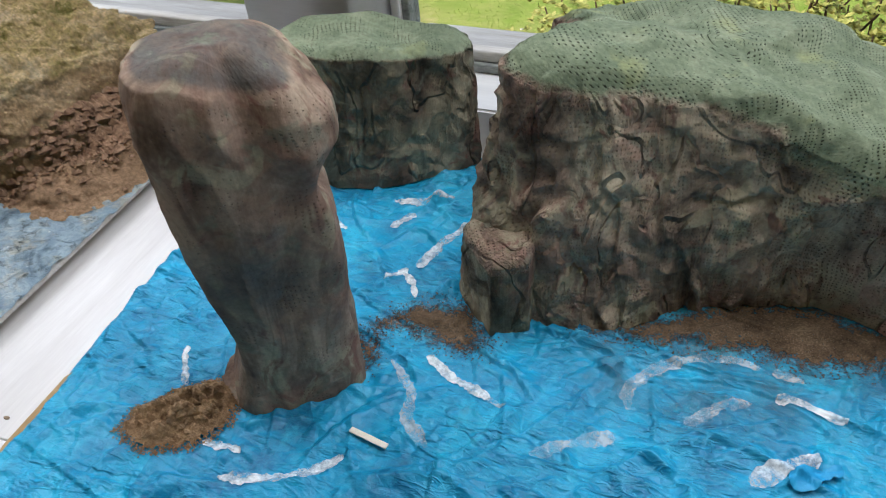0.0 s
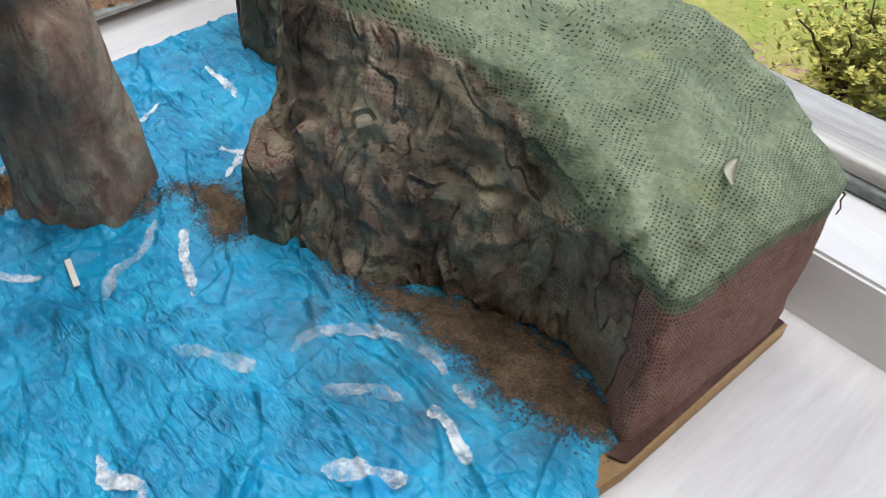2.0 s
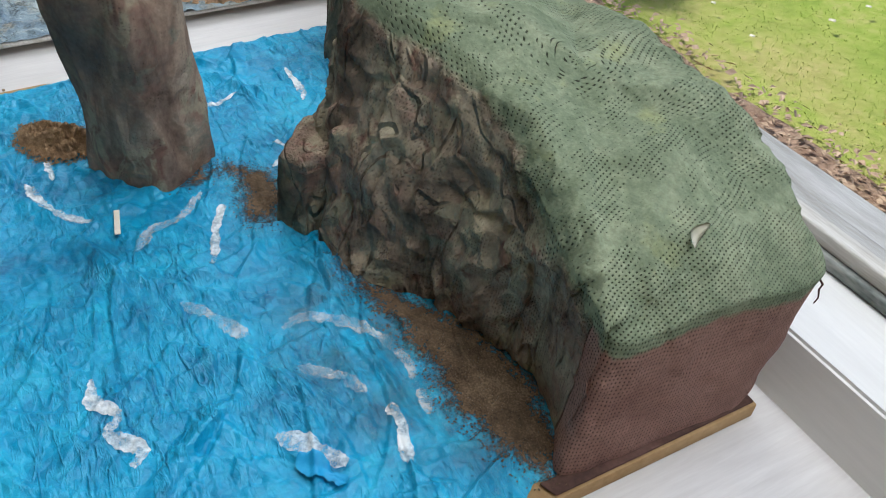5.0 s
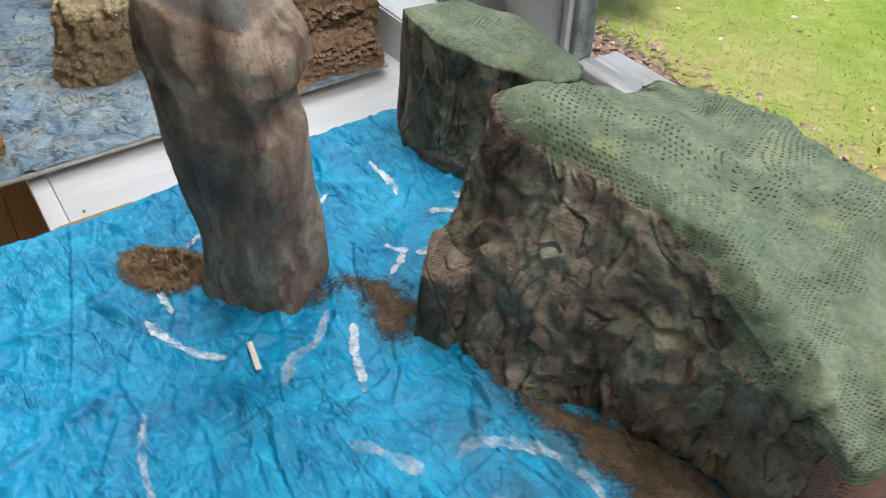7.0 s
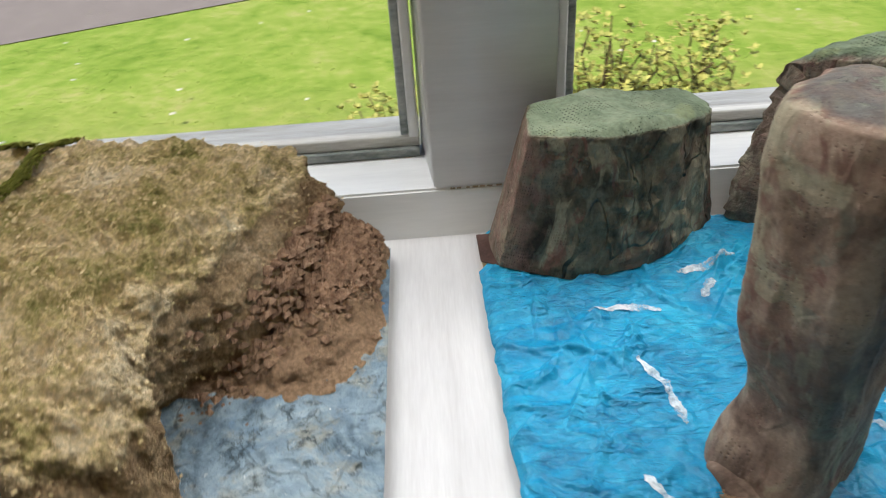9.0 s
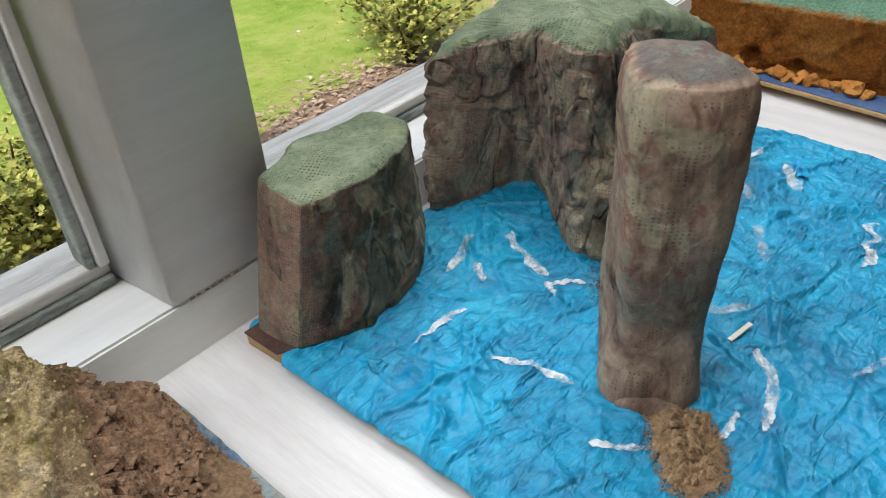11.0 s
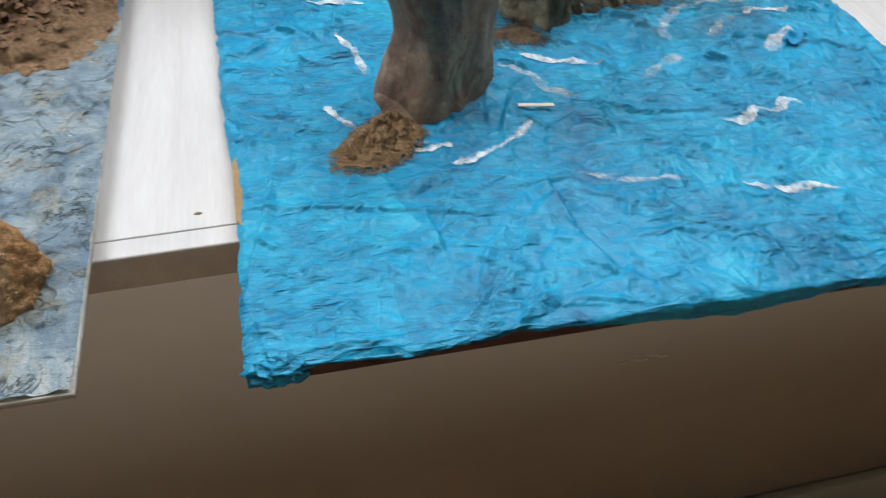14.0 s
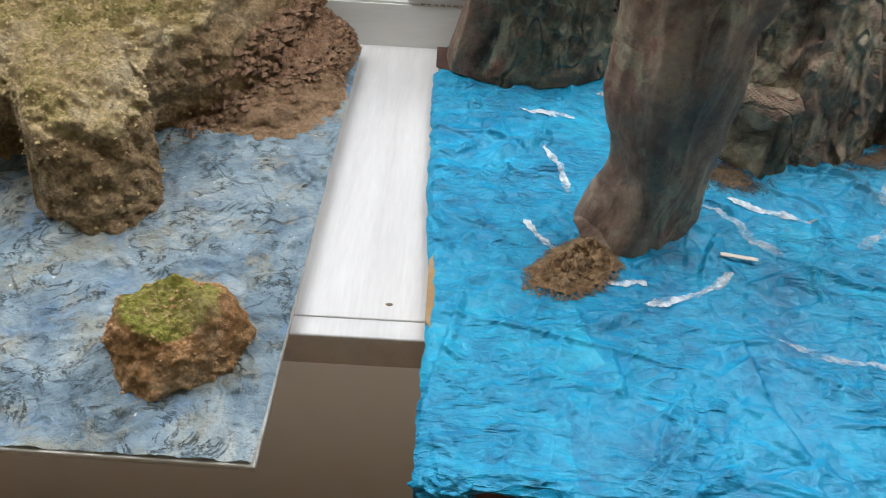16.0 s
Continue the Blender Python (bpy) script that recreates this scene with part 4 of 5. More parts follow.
NUB = [(-0.121, 0.314, -0.120, 0.319, 0.063), (-0.099, 0.326, -0.100, 0.331, 0.064), (-0.104, 0.375, -0.104, 0.375, 0.072), (-0.148, 0.372, -0.143, 0.370, 0.070), (-0.152, 0.345, -0.147, 0.347, 0.066)]
part("foot_block", cliff_body(NUB, headland.location, n=160, nv=36, nt=16, folds=0.002, rough=0.0014, round_off=0.004, dome=0.0, tension=0.15, zones=lambda p, v, o: (0.0, 0.5 if v > 0.9 else 0.15, 0.2)), BLOCKY, headland, "smooth brown block at the cliff's foot")


def top_of(ob, x, y, reach=0.005):
    """Highest place of a thing's part near (x, y)."""
    co = np.empty(len(ob.data.vertices) * 3)
    ob.data.vertices.foreach_get("co", co)
    co = co.reshape(-1, 3) + np.array(ob.parent.location if ob.parent else ob.location)
    near = (np.abs(co[:, 0] - x) < reach) & (np.abs(co[:, 1] - y) < reach)
    return float(co[near, 2].max()) if near.any() else 0.01


HEAD_CLIFF = lift_off(headland.children[0], "turf_top", "open-weave gauze top painted sage green", 128, 560)


def curled_leaf(x, y, size, turn):
    bm = bmesh.new()
    grid = []
    for i in range(13):
        t = i / 12
        half = size * 0.16 * math.sin(math.pi * min(1, t * 0.94 + 0.04)) ** 0.8
        a = turn + 1.5 * (t - 0.5)
        cx, cy = size * (t - 0.5), size * 0.35 * (t - 0.5) ** 2 * 2
        grid.append([bm.verts.new(((cx * math.cos(turn) - (cy + s * half) * math.sin(turn)), (cx * math.sin(turn) + (cy + s * half) * math.cos(turn)), 0.0008 + 0.0016 * (s * s) + 0.0015 * (t - 0.5) ** 2 * 4)) for s in (-1, -0.4, 0.2, 1)])
    for a, b in zip(grid, grid[1:]):
        for k in range(3):
            bm.faces.new((a[k], b[k], b[k + 1], a[k + 1]))
    ext = bmesh.ops.solidify(bm, geom=bm.faces[:], thickness=0.0005)
    ob = part("dry_leaf", bm, PETAL)
    ob.location = (x, y, top_of(HEAD_CLIFF, x, y) - 0.0005)
    return tagged(ob, "small pale curled leaf on the green headland", "leaf")


curled_leaf(0.105, 0.448, 0.017, radians(-62)).rotation_euler = (0, radians(18), 0)


strand = part("loose_thread", tube(((0.1305, 0.516, 0.094), (0.1345, 0.5185, 0.089), (0.1335, 0.5195, 0.084), (0.135, 0.520, 0.079), (0.134, 0.5205, 0.074)), 0.0007, 5, 0.5), DARKCARD)
tagged(strand, "short dark gauze thread hanging off the headland", "thread")


def block_zones(p, v, o):
    green = max(0.0, min(1.0, (v - 0.95) * 9))
    return green, 0.55 * max(0.0, min(1.0, (-o.x - 0.62) * 4)), 0.1


BLOCK = [
    (-0.369, 0.449, -0.347, 0.446, 0.124), (-0.318, 0.426, -0.292, 0.440, 0.121), (-0.260, 0.436, -0.238, 0.459, 0.117),
    (-0.215, 0.468, -0.206, 0.490, 0.110), (-0.191, 0.494, -0.201, 0.512, 0.107), (-0.214, 0.497, -0.214, 0.527, 0.109), (-0.280, 0.496, -0.295, 0.527, 0.115),
    (-0.325, 0.494, -0.316, 0.510, 0.120), (-0.374, 0.490, -0.342, 0.500, 0.122),
]
block = thing("cliff_block_model", -0.28, 0.47, 0.006, "squat plaster-gauze cliff block with a green top beside the mullion", "model cliff")
part("cliff", cliff_body(BLOCK, block.location, n=300, nv=64, nt=36, calm=lambda p, o: 0.2 if o.x < -0.84 else 1.0, folds=0.0032, rough=0.0012, round_off=0.006, dome=0.0, zones=block_zones, fold_scale=40, top_rough=0.1, tension=0.3), BLOCKY, block)
lift_off(block.children[0], "turf_top", "flat top painted sage green", 66, 300)


def stack_body(origin):
    """A leaning sea stack: rounded oblong sections, wider above, with a knob, a waist and a toe."""
    bm = bmesh.new()
    uv = bm.loops.layers.uv.new("UVMap")
    paint = bm.verts.layers.float_color.new("zone")
    n, nv, top, caps = 170, 130, 0.226, 26
    grid = []
    for j in range(nv + caps):
        cap = max(0, j - nv + 1) / caps
        z = top * min(1.0, j / (nv - 1))
        line = []
        for i in range(n):
            a = 2 * math.pi * i / n
            d = Vector((math.cos(a), math.sin(a), 0))
            la, lb = math.cos(a - radians(35)), math.sin(a - radians(35))
            r = (abs(la / 0.0378) ** 4.6 + abs(lb / 0.0298) ** 4.6) ** (-1 / 4.6)
            west = max(0.0, -d.x)
            east = max(0.0, d.dot(Vector((0.86, 0.51, 0))))
            southwest = max(0.0, d.dot(Vector((-0.85, -0.5, 0))))
            r -= 0.012 * west * math.exp(-((z - 0.052) / 0.030) ** 2)
            r += 0.004 * southwest ** 2 * math.exp(-(z / 0.026) ** 2)
            r += 0.010 * east ** 4 * math.exp(-((z - 0.192) / 0.020) ** 4)
            r -= 0.009 * east ** 4 * math.exp(-((z - 0.152) / 0.012) ** 2)
            groove = max(0.0, d.dot(Vector((0.80, -0.60, 0))))
            r -= 0.006 * groove ** 16 * max(0.0, (z - 0.14) / 0.06)
            r += 0.004 * west * max(0.0, (z - 0.16) / 0.06)
            tip = z - 0.017 * max(0.0, d.x) * (z / top) ** 4
            if z > top - 0.035:
                s = (z - top + 0.035) / 0.035
                r *= 1 - 0.11 * s ** 3
            if cap:
                k = cap * math.pi / 2
                slope = 1 - 0.9 * cap
                tip = top - 0.017 * max(0.0, d.x) * (1 - cap) + 0.009 * math.sin(k) - 0.002 * cap
                r *= max(0.0, (1 - cap)) ** 0.62
            p = Vector((-0.2255 + r * d.x, 0.2535 + r * d.y, tip))
            w = Vector((p.x, p.y, p.z * 0.3)) + 0.012 * noise.noise_vector(p * 18)
            lump = 0.0042 * noise.noise(w * 24) + 0.0034 * (1 - 2 * abs(noise.noise(Vector((w.x, w.y, w.z * 0.6)) * 40))) + 0.0006 * fbm(p, 90, 3)
            p += d * lump * (1 - cap) + Vector((0, 0, 1)) * 0.004 * noise.noise(p * 40) * cap
            p.z = max(0.0, p.z - 0.008 * (z / top) ** 6) + 0.006
            vert = bm.verts.new(p - Vector(origin))
            # Slate mid-band plus painted shade on the south side; cap darkened against window light.
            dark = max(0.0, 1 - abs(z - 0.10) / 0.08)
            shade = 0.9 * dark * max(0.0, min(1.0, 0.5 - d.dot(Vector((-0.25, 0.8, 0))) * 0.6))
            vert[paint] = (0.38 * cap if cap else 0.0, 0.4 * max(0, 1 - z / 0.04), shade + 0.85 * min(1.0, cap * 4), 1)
            line.append((vert, a * 0.04, z + cap * 0.03))
        grid.append(line)
    for j in range(len(grid) - 1):
        for i in range(n):
            k = (i + 1) % n
            f = bm.faces.new((grid[j][i][0], grid[j][k][0], grid[j + 1][k][0], grid[j + 1][i][0]))
            for loop, q, ii in zip(f.loops, (grid[j][i], grid[j][k], grid[j + 1][k], grid[j + 1][i]), (i, i + 1, i + 1, i)):
                loop[uv].uv = (2 * math.pi * ii / n * 0.04, q[2])
    return bm


stack = thing("sea_stack_model", -0.2255, 0.2535, 0.006, "tall leaning plaster-gauze sea stack painted brown and slate", "model rock")
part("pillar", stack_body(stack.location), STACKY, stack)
TOE = [(-0.266, 0.252, -0.258, 0.251, 0.027), (-0.271, 0.236, -0.262, 0.239, 0.028), (-0.260, 0.217, -0.254, 0.227, 0.026), (-0.240, 0.216, -0.240, 0.226, 0.023), (-0.225, 0.235, -0.228, 0.238, 0.028), (-0.240, 0.258, -0.242, 0.254, 0.030)]
part("foot", cliff_body(TOE, stack.location, n=110, nv=26, nt=14, folds=0.0022, rough=0.0016, round_off=0.012, dome=0.0, belly=0.002, zones=lambda p, v, o: (0.0, 0.35, 0.3)), STACKY, stack, "rounded reddish foot of the stack")


# ---- paper strips, splint and sand on the sea ----
def strip(points, width, label="crumpled white tissue strip glued on the blue paper", group="white tissue wave strips", lift=0.0007, mat=None):
    pts = np.array(points, float)
    run = np.concatenate(([0], np.cumsum(np.linalg.norm(np.diff(pts, axis=0), axis=1))))
    n = max(10, int(run[-1] / 0.0014))
    t = np.linspace(0, run[-1], n)
    x, y = np.interp(t, run, pts[:, 0]), np.interp(t, run, pts[:, 1])
    x, y = (np.convolve(np.pad(c, 4, mode="edge"), np.ones(9) / 9, "valid") for c in (x, y))
    dx, dy = np.gradient(x), np.gradient(y)
    length = np.hypot(dx, dy) + 1e-9
    nx, ny = -dy / length, dx / length
    seed = Vector((points[0][0] * 90, points[0][1] * 90, 1.7))
    bm = bmesh.new()
    rows, across = [], 9
    for k in range(n):
        s = k / (n - 1)
        half = width * 0.37 * (0.75 + 0.5 * noise.noise(seed + Vector((s * 4, 0, 0)))) * min(1, 0.35 + 5 * s, 0.35 + 5 * (1 - s))
        line = []
        for q in range(across):
            f = q / (across - 1) * 2 - 1
            side = f * half + 0.0016 * noise.noise(seed + Vector((s * run[-1] * 420, f, 2)))
            px, py = x[k] + nx[k] * side, y[k] + ny[k] * side
            crumple = 0.0006 * max(0.0, noise.noise(seed + Vector((s * run[-1] * 150, f * 1.6, 5)))) + 0.0006 * (1 - 2 * abs(noise.noise(seed + Vector((s * run[-1] * 90, f * 1.5, 8)))))
            line.append(bm.verts.new((px - x[0], py - y[0], sea_level(px, py) + lift + max(0.0, crumple) - 0.006)))
        rows.append(line)
    for a, b in zip(rows, rows[1:]):
        for q in range(across - 1):
            bm.faces.new((a[q], b[q], b[q + 1], a[q + 1]))
    ob = part("tissue_strip", bm, mat or STRIP)
    ob.location = (x[0], y[0], 0.006)
    return tagged(ob, label, "paper strip", group)


FILMY = "thin translucent tissue strip glued flat on the blue paper"
strip(((-0.154, 0.287), (-0.132, 0.274), (-0.113, 0.269), (-0.092, 0.261)), 0.012)
strip(((-0.175, 0.277), (-0.151, 0.257), (-0.147, 0.236), (-0.126, 0.221)), 0.012, FILMY, mat=FILM)
strip(((-0.169, 0.203), (-0.184, 0.184), (-0.205, 0.174), (-0.234, 0.167)), 0.012)
strip(((-0.309, 0.246), (-0.300, 0.229), (-0.288, 0.215)), 0.008)
strip(((-0.256, 0.185), (-0.243, 0.184), (-0.227, 0.186)), 0.007)
strip(((-0.314, 0.389), (-0.300, 0.386), (-0.288, 0.388), (-0.270, 0.388), (-0.259, 0.384)), 0.009)
strip(((-0.291, 0.338), (-0.279, 0.315), (-0.274, 0.277)), 0.009)
strip(((0.010, 0.098), (-0.010, 0.104), (-0.026, 0.102), (-0.056, 0.113)), 0.009)
strip(((-0.086, 0.123), (-0.100, 0.130), (-0.112, 0.129), (-0.131, 0.133), (-0.156, 0.143)), 0.008, FILMY, mat=FILM)
strip(((-0.036, 0.179), (-0.018, 0.175), (-0.004, 0.189), (0.006, 0.178), (0.023, 0.196), (0.032, 0.186)), 0.012)
strip(((0.042, 0.256), (0.056, 0.270), (0.078, 0.284)), 0.018)
strip(((0.050, 0.317), (0.066, 0.320), (0.078, 0.314), (0.091, 0.312)), 0.012)
strip(((0.047, 0.338), (0.058, 0.337), (0.068, 0.335)), 0.010, FILMY, mat=FILM)
strip(((-0.025, 0.283), (-0.031, 0.298), (-0.014, 0.322), (0.012, 0.338), (0.030, 0.341), (0.043, 0.338)), 0.012, FILMY, mat=FILM)
strip(((-0.073, 0.236), (-0.051, 0.251), (-0.026, 0.265)), 0.013, FILMY, mat=FILM)
strip(((0.004, 0.282), (0.022, 0.301), (0.040, 0.311)), 0.013, FILMY, mat=FILM)
strip(((-0.190, 0.436), (-0.214, 0.429), (-0.240, 0.424)), 0.010)
strip(((-0.168, 0.420), (-0.178, 0.400), (-0.185, 0.383), (-0.192, 0.358)), 0.013)
strip(((-0.196, 0.358), (-0.203, 0.348), (-0.210, 0.339)), 0.010)
strip(((-0.205, 0.354), (-0.192, 0.349), (-0.180, 0.330)), 0.009)
strip(((-0.214, 0.414), (-0.222, 0.404), (-0.229, 0.393)), 0.010)
strip(((0.060, 0.262), (0.072, 0.268), (0.088, 0.280)), 0.016, "loose bright blue paper tab curling up", "blue paper tabs", 0.003, BLUETAB)

splint = part("wood_splint", box(-0.0128, 0.0128, -0.0019, 0.0019, 0.0, 0.0011, 0.0004), STICK)
splint.location, splint.rotation_euler = (-0.161, 0.2165, max(sea_level(-0.161 + k * 0.004, 0.2165 - k * 0.001) for k in range(-3, 4)) + 0.0001), (0, 0, radians(-9))
tagged(splint, "short pale wooden splint lying on blue paper", "wood splint")


def inside(x, y, poly):
    hit = False
    for (x0, y0), (x1, y1) in zip(poly, poly[1:] + poly[:1]):
        if (y0 > y) != (y1 > y) and x < (x1 - x0) * (y - y0) / (y1 - y0) + x0:
            hit = not hit
    return hit


def edge_gap(x, y, poly):
    best = 1.0
    for (x0, y0), (x1, y1) in zip(poly, poly[1:] + poly[:1]):
        t = max(0.0, min(1.0, ((x - x0) * (x1 - x0) + (y - y0) * (y1 - y0)) / ((x1 - x0) ** 2 + (y1 - y0) ** 2 + 1e-12)))
        best = min(best, math.hypot(x - x0 - t * (x1 - x0), y - y0 - t * (y1 - y0)))
    return best


def grain(verts, faces, x, y, z, s):
    k = len(verts)
    j = rng.uniform(0.6, 1.3, 6) * s
    verts += [(x + j[0], y, z), (x - j[1], y, z), (x, y + j[2], z), (x, y - j[3], z), (x, y, z + j[4] * 0.8), (x, y, z - j[5] * 0.6)]
    faces += [(k, k + 2, k + 4), (k + 2, k + 1, k + 4), (k + 1, k + 3, k + 4), (k + 3, k, k + 4), (k + 2, k, k + 5), (k + 1, k + 2, k + 5), (k + 3, k + 1, k + 5), (k, k + 3, k + 5)]


def sand_patch(poly, label, cover, grains, step=0.0013, mat=None):
    """Sand glued on the paper: a film that thins out towards its ragged edge, with loose grains."""
    xs, ys = [p[0] for p in poly], [p[1] for p in poly]
    verts, faces, index, thick = [], [], {}, []

    def corner(i, j):
        if (i, j) not in index:
            x, y = min(xs) - 0.012 + i * step, min(ys) - 0.012 + j * step
            index[i, j] = len(verts)
            verts.append((x, y, sea_level(x, y) + 0.0006))
            thick.append(0.5 + 26 * edge_gap(x, y, poly) * (1 if inside(x, y, poly) else -1) - cover)
        return index[i, j]

    for i in range(int((max(xs) - min(xs) + 0.024) / step)):
        for j in range(int((max(ys) - min(ys) + 0.024) / step)):
            x, y = min(xs) - 0.012 + i * step, min(ys) - 0.012 + j * step
            if inside(x, y, poly) or edge_gap(x, y, poly) < 0.012:
                faces.append((corner(i, j), corner(i + 1, j), corner(i + 1, j + 1), corner(i, j + 1)))
    for _ in range(grains):
        x, y = rng.uniform(min(xs) - 0.012, max(xs) + 0.012), rng.uniform(min(ys) - 0.012, max(ys) + 0.012)
        gap = edge_gap(x, y, poly) * (1 if inside(x, y, poly) else -1)
        if gap > -0.012 * rng.random():
            grain(verts, faces, x, y, sea_level(x, y) + 0.0004, rng.uniform(0.0003, 0.0008))
            thick += [1.0] * 6
    ob = from_arrays("sand", verts, faces, mat or SAND)
    zone = ob.data.color_attributes.new("zone", "FLOAT_COLOR", "POINT")
    zone.data.foreach_set("color", [c for k in thick for c in (k, k, k, 1.0)])
    return tagged(ob, label, "sand", kind="stuff")



def sand_heap(poly, label):
    """A small loose heap: a lumpy mound under clods and fine grains, thinning out at its ragged foot."""
    cx, cy = sum(p[0] for p in poly) / len(poly), sum(p[1] for p in poly) / len(poly)
    verts, faces, index = [], [], {}

    def level(x, y):
        k = min(1.0, edge_gap(x, y, poly) / 0.020) if inside(x, y, poly) else 0.0
        near = max(0.0, min(1.0, (y - 0.165) / 0.04))
        lumps = 0.6 + 0.5 * noise.noise(Vector((x, y, 2)) * 80) + 0.35 * noise.noise(Vector((x, y, 5)) * 210)
        return sea_level(x, y) + 0.0006 + 0.0135 * (0.35 + 0.65 * near) * k * (2 - k) * lumps

    def corner(i, j):
        if (i, j) not in index:
            x, y = cx + i * 0.0009, cy + j * 0.0009
            index[i, j] = len(verts)
            verts.append((x, y, level(x, y)))
        return index[i, j]

    for i in range(-55, 55):
        for j in range(-55, 55):
            x, y = cx + i * 0.0009, cy + j * 0.0009
            if inside(x, y, poly) and edge_gap(x, y, poly) > 0.003 + 0.003 * noise.noise(Vector((x, y, 1)) * 260):
                faces.append((corner(i, j), corner(i + 1, j), corner(i + 1, j + 1), corner(i, j + 1)))
    for _ in range(16000):
        x, y = cx + rng.uniform(-0.05, 0.05), cy + rng.uniform(-0.05, 0.05)
        gap = edge_gap(x, y, poly) * (1 if inside(x, y, poly) else -1)
        if gap < -0.0035 * rng.random() ** 2:
            continue
        size = rng.uniform(0.0003, 0.0008)
        if gap > 0.010 and rng.random() < 0.07:
            size = rng.uniform(0.0014, 0.0034)
        grain(verts, faces, x, y, level(x, y) + size * 0.3, size)
    ob = from_arrays("sand", verts, faces, HEAPSAND)
    return tagged(ob, label, "sand", kind="stuff")


sand_heap([(-0.309, 0.192), (-0.310, 0.172), (-0.284, 0.164), (-0.259, 0.178), (-0.243, 0.198), (-0.248, 0.216), (-0.266, 0.229), (-0.288, 0.215)], "small heap of brown sand at the stack's foot")
sand_patch([(-0.197, 0.302), (-0.178, 0.327), (-0.140, 0.341), (-0.118, 0.312), (-0.124, 0.297), (-0.150, 0.299), (-0.175, 0.300)], "thin brown sand between stack and headland", 0.06, 1500)
sand_patch([(-0.203, 0.284), (-0.188, 0.291), (-0.184, 0.264), (-0.196, 0.258)], "thin brown sand against the stack's foot", 0.0, 260)
sand_patch([(-0.066, 0.334), (-0.032, 0.334), (0.008, 0.347), (0.036, 0.348), (0.071, 0.346), (0.105, 0.358), (0.129, 0.371), (0.112, 0.392), (0.070, 0.402), (0.030, 0.394), (-0.010, 0.375), (-0.045, 0.350)], "brown sand beach along the headland's foot", 0.02, 4200, step=0.0008)
sand_patch([(-0.085, 0.322), (-0.050, 0.280), (0.000, 0.272), (0.050, 0.285), (0.090, 0.305), (0.125, 0.350), (0.112, 0.385), (0.040, 0.385), (-0.040, 0.345)], "thin sandy wash brushed over the blue paper", -0.1, 300, mat=WASH)
sand_patch([(-0.205, 0.300), (-0.178, 0.335), (-0.135, 0.345), (-0.105, 0.312), (-0.110, 0.288), (-0.150, 0.287), (-0.182, 0.290)], "thin sandy wash brushed over the blue paper", -0.1, 160, mat=WASH)

# ---- the sandy model on the grey-blue board ----
GREY = thing("coast_model_board", -0.72, 0.26, 0.0, "thin board daubed with blue-grey paint as sea", "model base")
part("base_board", on(GREY, slab(((-0.985, 0.031), (-0.453, 0.031), (-0.459, 0.4925), (-0.985, 0.485)), 0.0005, 0.0050, 0.0006)), OUTER, GREY, "worn white board edge")
daub = sheet(-0.984, -0.4545, 0.0325, 0.484, 300, 260, lambda x, y: 0.0056 + 0.0042 * max(0.0, fbm((x, y, 0), 55, 4)) + 0.0026 * max(0.0, 1 - 3.5 * abs(noise.noise(Vector((x, y, 3)) * 48))) * max(0.0, noise.noise(Vector((x, y, 9)) * 20) + 0.3)
             + 0.006 * max(0.0, 1 - math.hypot((x + 0.514) / 0.062, (y - 0.085) / 0.05)) ** 0.7 + 0.004 * max(0.0, 1 - math.hypot((x + 0.605) / 0.055, (y - 0.215) / 0.04)) ** 0.7)
part("card_packing", on(GREY, slab(((-0.96, 0.18), (-0.475, 0.18), (-0.478, 0.475), (-0.96, 0.470)), SILL + 0.0003, 0.0004, 0.0004)), CARD, GREY, "brown card packing under the board")
part("painted_sea", on(GREY, daub), SEA, GREY, "thick blue-grey daubed paint")
COAST = [
    (-0.478, 0.490, -0.514, 0.505, 0.086), (-0.487, 0.450, -0.526, 0.460, 0.092), (-0.500, 0.400, -0.545, 0.410, 0.092),
    (-0.535, 0.360, -0.565, 0.360, 0.091), (-0.585, 0.335, -0.588, 0.312, 0.088), (-0.605, 0.305, -0.580, 0.282, 0.087),
    (-0.572, 0.255, -0.570, 0.260, 0.086), (-0.566, 0.215, -0.578, 0.230, 0.083), (-0.602, 0.194, -0.605, 0.218, 0.083),
    (-0.648, 0.220, -0.636, 0.223, 0.084), (-0.660, 0.250, -0.660, 0.250, 0.086), (-0.700, 0.275, -0.700, 0.262, 0.087),
    (-0.800, 0.280, -0.780, 0.270, 0.090), (-0.900, 0.290, -0.900, 0.280, 0.092), (-0.940, 0.400, -0.920, 0.400, 0.095),
    (-0.920, 0.484, -0.900, 0.530, 0.096), (-0.700, 0.490, -0.700, 0.540, 0.096), (-0.550, 0.494, -0.540, 0.528, 0.090),
]


def coast_zones(p, v, o):
    return max(0.0, min(1.0, (v - 0.86) * 5)), max(0.0, 0.75 - p.z * 25), 0.0


